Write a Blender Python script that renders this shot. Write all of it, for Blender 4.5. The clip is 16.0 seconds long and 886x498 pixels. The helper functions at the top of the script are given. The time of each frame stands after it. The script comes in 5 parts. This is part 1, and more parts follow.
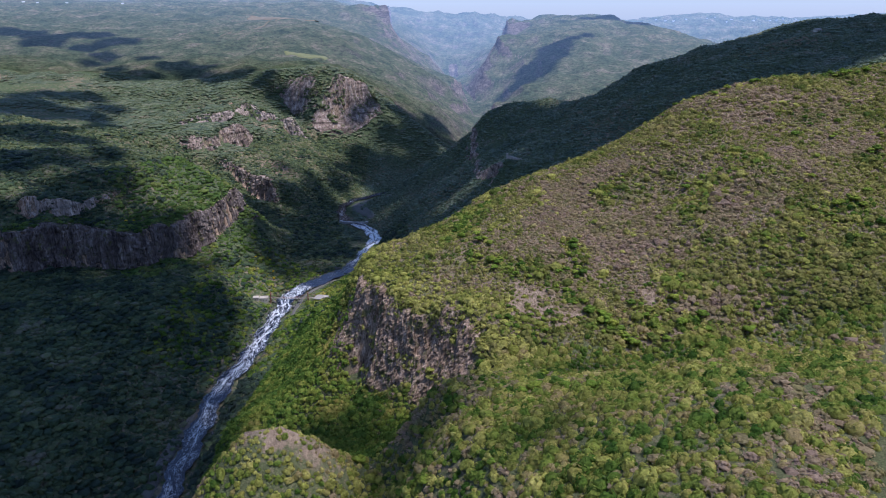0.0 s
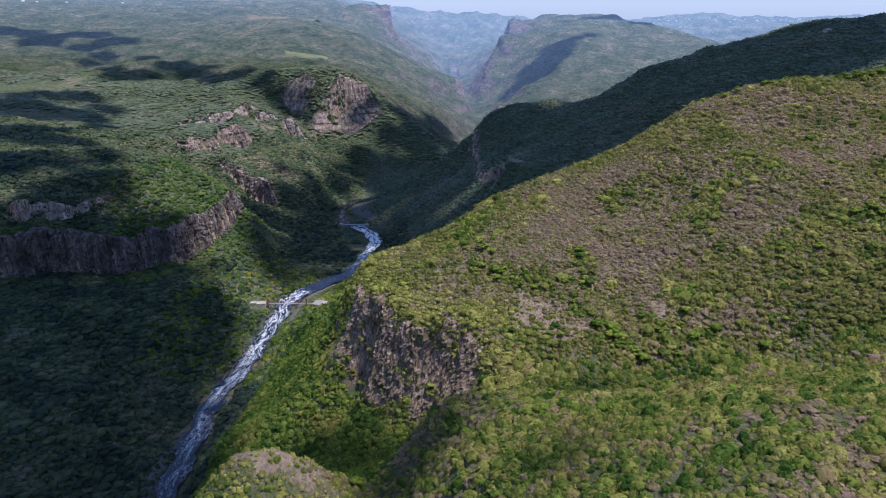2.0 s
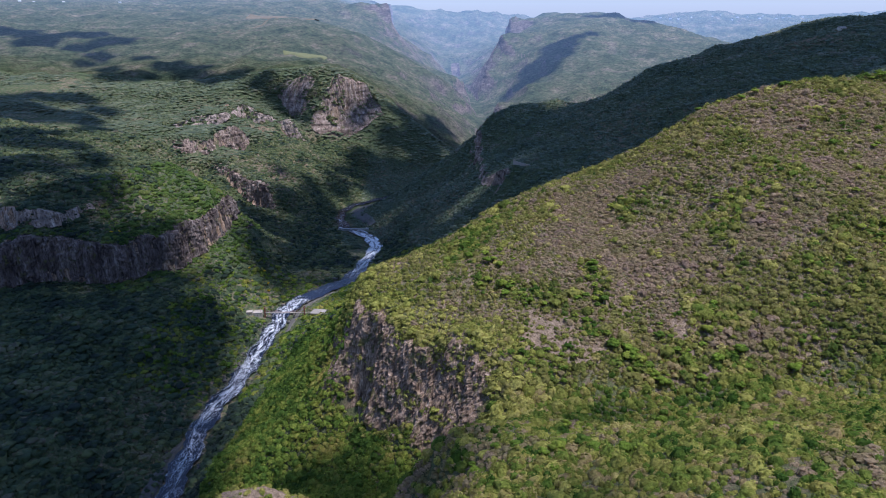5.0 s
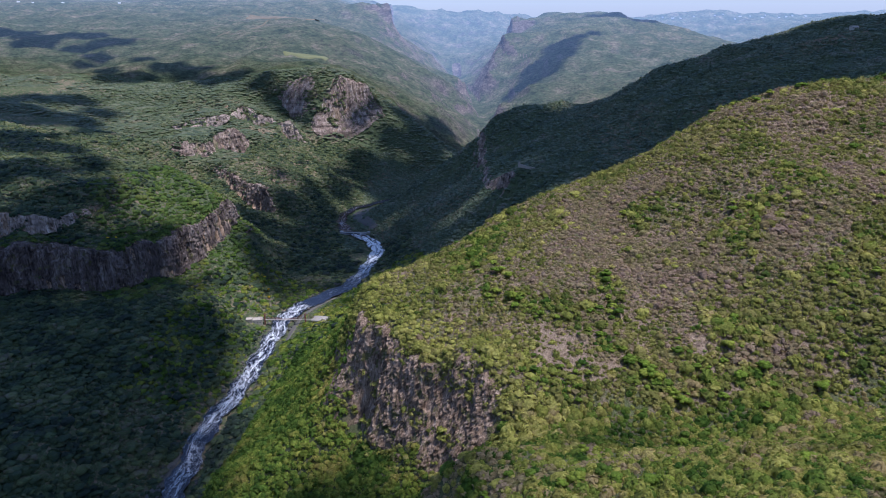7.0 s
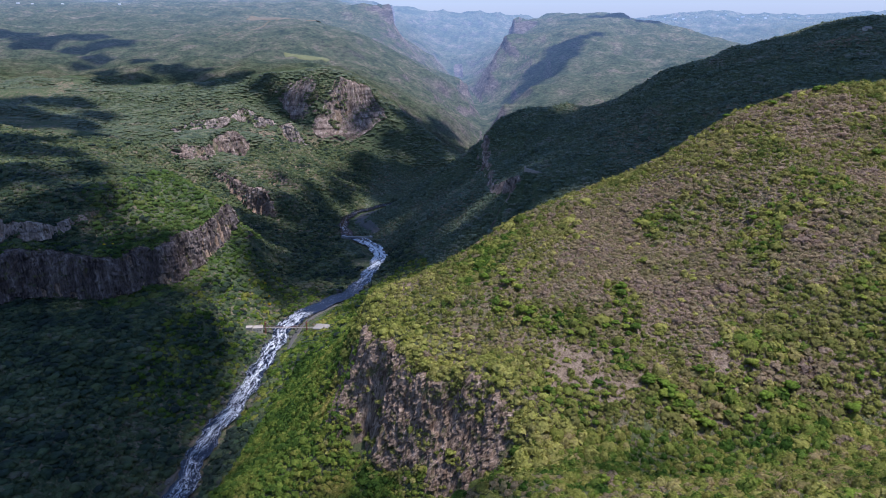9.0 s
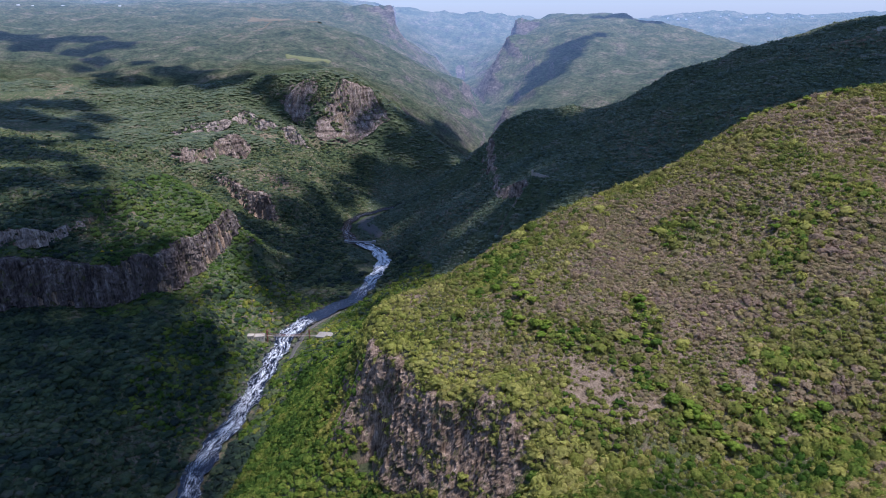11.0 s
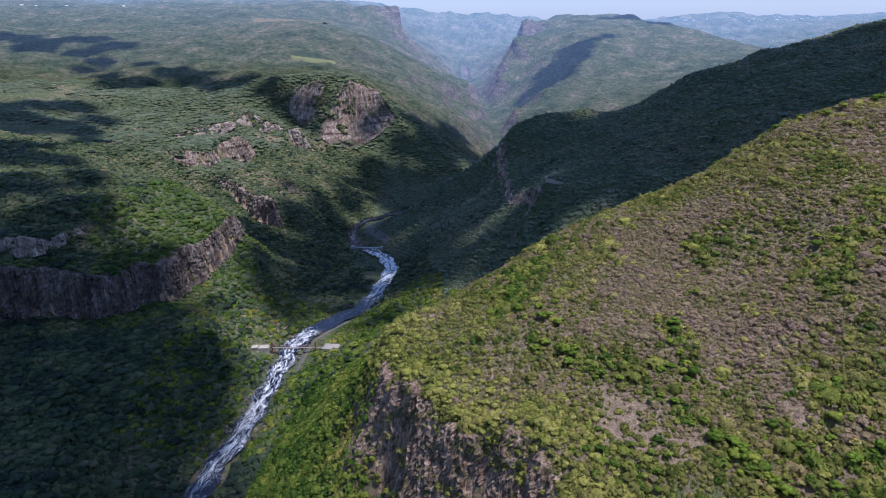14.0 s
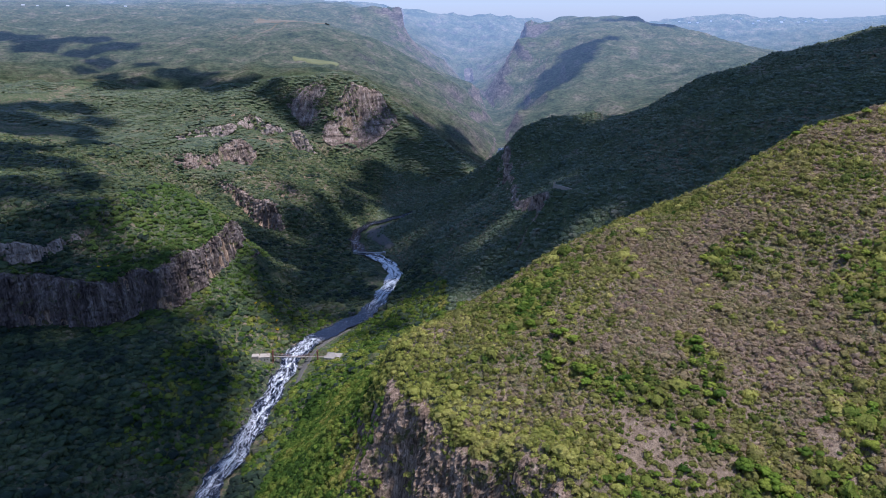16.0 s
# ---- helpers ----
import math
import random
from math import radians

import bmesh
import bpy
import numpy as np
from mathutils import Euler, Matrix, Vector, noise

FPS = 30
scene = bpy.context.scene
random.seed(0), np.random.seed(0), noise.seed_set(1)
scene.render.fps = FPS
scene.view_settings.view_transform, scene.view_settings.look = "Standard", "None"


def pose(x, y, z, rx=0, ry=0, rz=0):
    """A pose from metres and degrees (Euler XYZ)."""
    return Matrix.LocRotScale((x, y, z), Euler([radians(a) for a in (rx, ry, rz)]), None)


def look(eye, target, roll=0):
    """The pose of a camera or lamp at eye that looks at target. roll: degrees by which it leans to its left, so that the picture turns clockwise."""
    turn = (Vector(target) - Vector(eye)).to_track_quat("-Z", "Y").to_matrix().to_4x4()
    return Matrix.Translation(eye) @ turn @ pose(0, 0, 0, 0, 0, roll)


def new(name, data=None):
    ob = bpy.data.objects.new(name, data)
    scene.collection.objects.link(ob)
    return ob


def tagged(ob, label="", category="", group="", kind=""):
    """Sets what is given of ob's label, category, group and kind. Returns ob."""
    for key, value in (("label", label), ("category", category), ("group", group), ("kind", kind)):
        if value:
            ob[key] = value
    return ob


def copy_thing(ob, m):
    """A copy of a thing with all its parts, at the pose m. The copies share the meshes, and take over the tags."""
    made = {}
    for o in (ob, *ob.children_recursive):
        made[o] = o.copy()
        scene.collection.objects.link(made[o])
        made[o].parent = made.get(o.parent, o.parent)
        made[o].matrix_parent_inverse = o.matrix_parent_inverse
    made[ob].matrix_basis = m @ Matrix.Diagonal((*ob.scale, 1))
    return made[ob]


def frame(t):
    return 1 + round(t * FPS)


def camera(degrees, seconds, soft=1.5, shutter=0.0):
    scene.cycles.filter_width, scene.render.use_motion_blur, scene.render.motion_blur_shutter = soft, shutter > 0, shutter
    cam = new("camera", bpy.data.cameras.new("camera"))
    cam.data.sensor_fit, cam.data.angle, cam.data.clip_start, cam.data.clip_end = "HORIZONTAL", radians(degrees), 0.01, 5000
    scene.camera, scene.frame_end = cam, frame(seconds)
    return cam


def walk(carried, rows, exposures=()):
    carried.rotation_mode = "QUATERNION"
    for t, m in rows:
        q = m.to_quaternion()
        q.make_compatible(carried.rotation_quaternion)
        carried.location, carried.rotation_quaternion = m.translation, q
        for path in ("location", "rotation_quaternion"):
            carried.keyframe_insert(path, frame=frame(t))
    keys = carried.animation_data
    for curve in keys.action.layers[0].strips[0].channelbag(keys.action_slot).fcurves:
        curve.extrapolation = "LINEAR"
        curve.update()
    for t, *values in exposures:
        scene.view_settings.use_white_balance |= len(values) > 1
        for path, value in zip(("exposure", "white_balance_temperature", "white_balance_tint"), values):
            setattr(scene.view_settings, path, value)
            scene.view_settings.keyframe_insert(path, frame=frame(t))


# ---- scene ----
cam = camera(65.2, 16.0, 0.95)
METRES, EYE, TILT, LEAN, TURN = 180.0, 400.0, -18.9, 0.0, 0.0
ROWS = [
    (0.0, 0.0, 0.0, 0.0, -0.0, 0.0, -0.0),
    (0.5, 0.0004, 0.0292, 0.0094, 0.03, -0.01, -0.04),
    (1.0, 0.0007, 0.0585, 0.0194, 0.06, -0.01, -0.06),
    (1.5, 0.0007, 0.0882, 0.0292, 0.09, -0.01, -0.08),
    (2.0, 0.0001, 0.1176, 0.0396, 0.11, -0.03, -0.09),
    (2.5, -0.0004, 0.1472, 0.0497, 0.14, -0.04, -0.11),
    (3.0, -0.0016, 0.1767, 0.0597, 0.17, -0.05, -0.1),
    (3.5, -0.0032, 0.2062, 0.0694, 0.17, -0.07, -0.05),
    (4.0, -0.0059, 0.2361, 0.0788, 0.16, -0.09, -0.01),
    (6.5, -0.0307, 0.3824, 0.1284, 0.2, -0.14, 0.17),
    (7.0, -0.0366, 0.4115, 0.1391, 0.23, -0.13, 0.19),
    (7.5, -0.0428, 0.4408, 0.1499, 0.27, -0.12, 0.2),
    (8.0, -0.0494, 0.4695, 0.1605, 0.28, -0.11, 0.21),
    (8.5, -0.0561, 0.4981, 0.1706, 0.3, -0.08, 0.22),
    (9.0, -0.0631, 0.5273, 0.1799, 0.3, -0.07, 0.23),
    (11.5, -0.1044, 0.6689, 0.2279, 0.44, 0.01, 0.35),
    (12.0, -0.1138, 0.6977, 0.2374, 0.47, 0.02, 0.36),
    (12.5, -0.1241, 0.7255, 0.2471, 0.5, 0.03, 0.34),
    (13.0, -0.133, 0.7544, 0.2572, 0.57, 0.03, 0.27),
    (13.5, -0.1425, 0.7826, 0.2673, 0.62, 0.04, 0.19),
    (14.0, -0.1509, 0.8109, 0.2774, 0.67, 0.05, 0.13),
    (14.5, -0.1592, 0.8396, 0.287, 0.7, 0.08, 0.07),
    (15.0, -0.1671, 0.8676, 0.2969, 0.73, 0.1, 0.02),
    (15.5, -0.1746, 0.896, 0.3073, 0.75, 0.12, -0.02),
    (16.0, -0.1814, 0.925, 0.3171, 0.76, 0.15, -0.08),
]
walk(cam, [(t, pose(0, 0, EYE, TILT, LEAN, TURN) @ pose(METRES * x, METRES * y, METRES * z, 90 + pitch, roll, yaw)) for t, x, y, z, yaw, pitch, roll in ROWS], [(0.0, 0.19, 5280, 20), (16.0, 0.19, 5280, 20)])

# ---- light: high sun, blue sky, and unseen clouds placed for shade ----
SUN = Vector((0.32, -0.13, 1.0)).normalized()
world = bpy.data.worlds.new("sky")
scene.world = world
world.use_nodes = True
wn, wl = world.node_tree.nodes, world.node_tree.links
sky = wn.new("ShaderNodeTexSky")
sky.sky_type, sky.sun_disc = "NISHITA", False
sky.sun_elevation, sky.sun_rotation = math.asin(SUN.z), math.atan2(SUN.x, SUN.y)
sky.air_density, sky.dust_density, sky.ozone_density, sky.altitude = 1.0, 0.4, 2.0, 500
veil = wn.new("ShaderNodeMix")                      # thin high haze whitens the blue
veil.data_type = "RGBA"
veil.inputs[0].default_value, veil.inputs[7].default_value = 0.34, (3.9, 5.8, 9.9, 1)
wl.new(sky.outputs["Color"], veil.inputs[6])
wl.new(veil.outputs[2], wn["Background"].inputs["Color"])
wn["Background"].inputs["Strength"].default_value = 0.098
lamp = new("sun", bpy.data.lights.new("sun", "SUN"))
lamp.data.energy, lamp.data.angle, lamp.data.color = 5.0, radians(1.6), (1.0, 0.92, 0.77)
lamp.matrix_world = look(tuple(SUN * 1500), (0, 0, 0))


# ---- materials ----
def nodes(name):
    m = bpy.data.materials.new(name)
    m.use_nodes = True
    return m, m.node_tree.nodes, m.node_tree.links, m.node_tree.nodes["Principled BSDF"]


def coords(n, l, scale):
    geo = n.new("ShaderNodeNewGeometry")
    mp = n.new("ShaderNodeMapping")
    mp.inputs["Scale"].default_value = scale if isinstance(scale, tuple) else (scale,) * 3
    l.new(geo.outputs["Position"], mp.inputs["Vector"])
    return mp.outputs["Vector"]


def fbm(n, l, scale, detail=4.0, rough=0.55):
    t = n.new("ShaderNodeTexNoise")
    t.inputs["Detail"].default_value, t.inputs["Roughness"].default_value = detail, rough
    t.inputs["Scale"].default_value = 1.0
    l.new(coords(n, l, scale), t.inputs["Vector"])
    return t.outputs["Fac"]


def ramp(n, l, fac, stops):
    r = n.new("ShaderNodeValToRGB")
    while len(r.color_ramp.elements) < len(stops):
        r.color_ramp.elements.new(0.5)
    for e, (p, c) in zip(r.color_ramp.elements, stops):
        e.position, e.color = p, (*c, 1) if isinstance(c, tuple) else (c, c, c, 1)
    l.new(fac, r.inputs["Fac"])
    return r.outputs["Color"]


def mix(n, l, fac, a, b, kind="MIX"):
    m = n.new("ShaderNodeMix")
    m.data_type, m.blend_type = "RGBA", kind
    for sock, v in ((m.inputs[0], fac), (m.inputs[6], a), (m.inputs[7], b)):
        if isinstance(v, (int, float)):
            sock.default_value = v
        elif isinstance(v, tuple):
            sock.default_value = (*v, 1)
        else:
            l.new(v, sock)
    return m.outputs[2]


def bump(n, l, b, height, strength, distance):
    k = n.new("ShaderNodeBump")
    k.inputs["Strength"].default_value, k.inputs["Distance"].default_value = strength, distance
    l.new(height, k.inputs["Height"])
    l.new(k.outputs["Normal"], b.inputs["Normal"])


def steepness(n, l, lo, hi):
    geo = n.new("ShaderNodeNewGeometry")
    sep = n.new("ShaderNodeSeparateXYZ")
    l.new(geo.outputs["True Normal"], sep.inputs[0])
    mr = n.new("ShaderNodeMapRange")
    mr.inputs["From Min"].default_value, mr.inputs["From Max"].default_value = hi, lo
    l.new(sep.outputs["Z"], mr.inputs["Value"])
    return mr.outputs["Result"]


def rock_colour(n, l, pale, grey=False, white=False):
    """Weathered rock in upright streaks: dark brown basalt, or pale layered tuff."""
    streak = fbm(n, l, (0.13, 0.13, 0.022) if pale or grey else (0.24, 0.24, 0.045), 8, 0.66)
    if pale:
        rock = ramp(n, l, streak, [(0.3, (0.09, 0.066, 0.055)), (0.43, (0.19, 0.135, 0.108)), (0.55, (0.28, 0.208, 0.165)), (0.7, (0.46, 0.38, 0.31))])
        layer = ramp(n, l, fbm(n, l, (0.008, 0.008, 0.11), 6, 0.65), [(0.38, 0.4), (0.48, 0.95), (0.6, 1.2)])
        rock = mix(n, l, 1.0, rock, layer, "MULTIPLY")
    else:
        rock = ramp(n, l, streak, [(0.3, (0.06, 0.038, 0.026)), (0.43, (0.19, 0.127, 0.086)), (0.56, (0.31, 0.215, 0.15)), (0.72, (0.5, 0.375, 0.28))])
    if white:
        rock = mix(n, l, 0.16, rock, (0.6, 0.52, 0.45))
    if grey:
        rock = ramp(n, l, streak, [(0.3, (0.03, 0.023, 0.021)), (0.43, (0.085, 0.064, 0.056)), (0.56, (0.155, 0.12, 0.105)), (0.72, (0.3, 0.25, 0.215))])
    crack = ramp(n, l, fbm(n, l, (0.45, 0.45, 0.09) if pale or grey else (0.8, 0.8, 0.25), 5, 0.7), [(0.36, 0.35), (0.5, 0.95), (0.65, 1.3)])
    return mix(n, l, 1.0, rock, crack, "MULTIPLY")


def rock_material(name, pale, grey=False, white=False):
    m, n, l, b = nodes(name)
    b.inputs["Roughness"].default_value, b.inputs["Specular IOR Level"].default_value = 0.92, 0.15
    lichen = ramp(n, l, fbm(n, l, 0.11, 7, 0.75), [(0.56, 0.0), (0.66, 1.0)] if pale or grey else [(0.52, 0.0), (0.6, 1.0)])
    col = mix(n, l, lichen, rock_colour(n, l, pale, grey, white), (0.1, 0.095, 0.035))
    l.new(col, b.inputs["Base Color"])
    bump(n, l, b, fbm(n, l, (1.1, 1.1, 0.5), 8, 0.75), 1.0, 1.0)
    return m


def ground_material(name):
    m, n, l, b = nodes(name)
    b.inputs["Roughness"].default_value, b.inputs["Specular IOR Level"].default_value = 0.95, 0.1
    soil = ramp(n, l, fbm(n, l, 0.3, 8, 0.7), [(0.3, (0.13, 0.092, 0.064)), (0.5, (0.225, 0.163, 0.112)), (0.72, (0.34, 0.258, 0.18))])
    herb = ramp(n, l, fbm(n, l, 0.5, 8, 0.7), [(0.3, (0.05, 0.055, 0.022)), (0.5, (0.115, 0.112, 0.048)), (0.7, (0.19, 0.165, 0.082))])
    shrubs = n.new("ShaderNodeAttribute")
    shrubs.attribute_name = "shrubs"
    fern = ramp(n, l, fbm(n, l, 0.14, 8, 0.7), [(0.32, (0.038, 0.054, 0.024)), (0.5, (0.072, 0.092, 0.042)), (0.7, (0.12, 0.124, 0.066))])
    herb = mix(n, l, shrubs.outputs["Fac"], herb, fern)
    at = n.new("ShaderNodeAttribute")
    at.attribute_name = "bare"
    edge = n.new("ShaderNodeMath")
    l.new(at.outputs["Fac"], edge.inputs[0])
    l.new(ramp(n, l, fbm(n, l, 0.16, 8, 0.75), [(0.3, 0.0), (0.7, 0.8)]), edge.inputs[1])
    low = mix(n, l, ramp(n, l, edge.outputs[0], [(0.55, 0.0), (0.85, 1.0)]), herb, soil)
    litter = ramp(n, l, fbm(n, l, 1.3, 4, 0.8), [(0.32, 0.45), (0.5, 1.0), (0.68, 1.4)])
    low = mix(n, l, 1.0, low, litter, "MULTIPLY")
    col = mix(n, l, steepness(n, l, 0.42, 0.56), low, rock_colour(n, l, False))
    l.new(col, b.inputs["Base Color"])
    bump(n, l, b, fbm(n, l, 0.6, 8, 0.75), 1.0, 1.5)
    return m


def haze_emission(n, l, b):
    """Haze put into the emission: a bluish glow from nothing, growing with distance."""
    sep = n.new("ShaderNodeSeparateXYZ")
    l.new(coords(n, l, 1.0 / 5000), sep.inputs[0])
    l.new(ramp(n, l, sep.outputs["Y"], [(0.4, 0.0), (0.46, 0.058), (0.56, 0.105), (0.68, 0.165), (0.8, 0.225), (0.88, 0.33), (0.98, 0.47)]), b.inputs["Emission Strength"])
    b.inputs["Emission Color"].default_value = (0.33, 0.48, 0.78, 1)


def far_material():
    """Mesas kilometres off: scrub and rock, with haze as a bluish emission."""
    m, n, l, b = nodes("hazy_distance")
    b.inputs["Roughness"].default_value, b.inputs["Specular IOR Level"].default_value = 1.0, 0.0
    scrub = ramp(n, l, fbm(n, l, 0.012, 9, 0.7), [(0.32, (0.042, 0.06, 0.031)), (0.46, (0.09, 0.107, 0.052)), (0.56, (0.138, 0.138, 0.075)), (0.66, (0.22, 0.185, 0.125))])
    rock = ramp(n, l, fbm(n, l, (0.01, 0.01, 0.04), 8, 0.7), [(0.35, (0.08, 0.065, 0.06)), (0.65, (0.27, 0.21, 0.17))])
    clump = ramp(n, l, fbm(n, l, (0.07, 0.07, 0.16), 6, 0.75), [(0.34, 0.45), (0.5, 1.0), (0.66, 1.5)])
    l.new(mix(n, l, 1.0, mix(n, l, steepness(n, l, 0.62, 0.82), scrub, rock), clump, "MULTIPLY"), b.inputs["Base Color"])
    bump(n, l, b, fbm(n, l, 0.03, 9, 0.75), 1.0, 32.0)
    haze_emission(n, l, b)
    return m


MAT_GROUND = ground_material("scrub_ground")
MAT_ROCK = rock_material("dark_basalt", False)
MAT_TUFF = rock_material("pale_layered_tuff", True)
MAT_WHITE = rock_material("white_layered_tuff", True, False, True)
MAT_COLUMNS = rock_material("grey_columnar_basalt", False, True)


# ---- the lie of the land: lines of known height, and cliffs that step it ----
def hashed(ix, iy, seed):
    h = (ix.astype(np.int64) * 374761393 + iy.astype(np.int64) * 668265263 + seed * 974634777) & 0x7FFFFFFF
    h = ((h ^ (h >> 13)) * 1274126177) & 0x7FFFFFFF
    return ((h ^ (h >> 16)) & 0xFFFF) / 65535.0


def grain(x, y, size, seed):
    """Smooth noise from -1 to 1 with features of that size in metres."""
    u, v = x / size, y / size
    ix, iy = np.floor(u), np.floor(v)
    a, b = u - ix, v - iy
    a, b = a * a * (3 - 2 * a), b * b * (3 - 2 * b)
    h = lambda i, j: hashed(ix + i, iy + j, seed)
    return 2 * ((h(0, 0) * (1 - a) + h(1, 0) * a) * (1 - b) + (h(0, 1) * (1 - a) + h(1, 1) * a) * b) - 1


def rough(x, y, size, seed, octaves=4):
    return sum(grain(x, y, size / 2 ** k, seed + k) * 0.5 ** k for k in range(octaves))


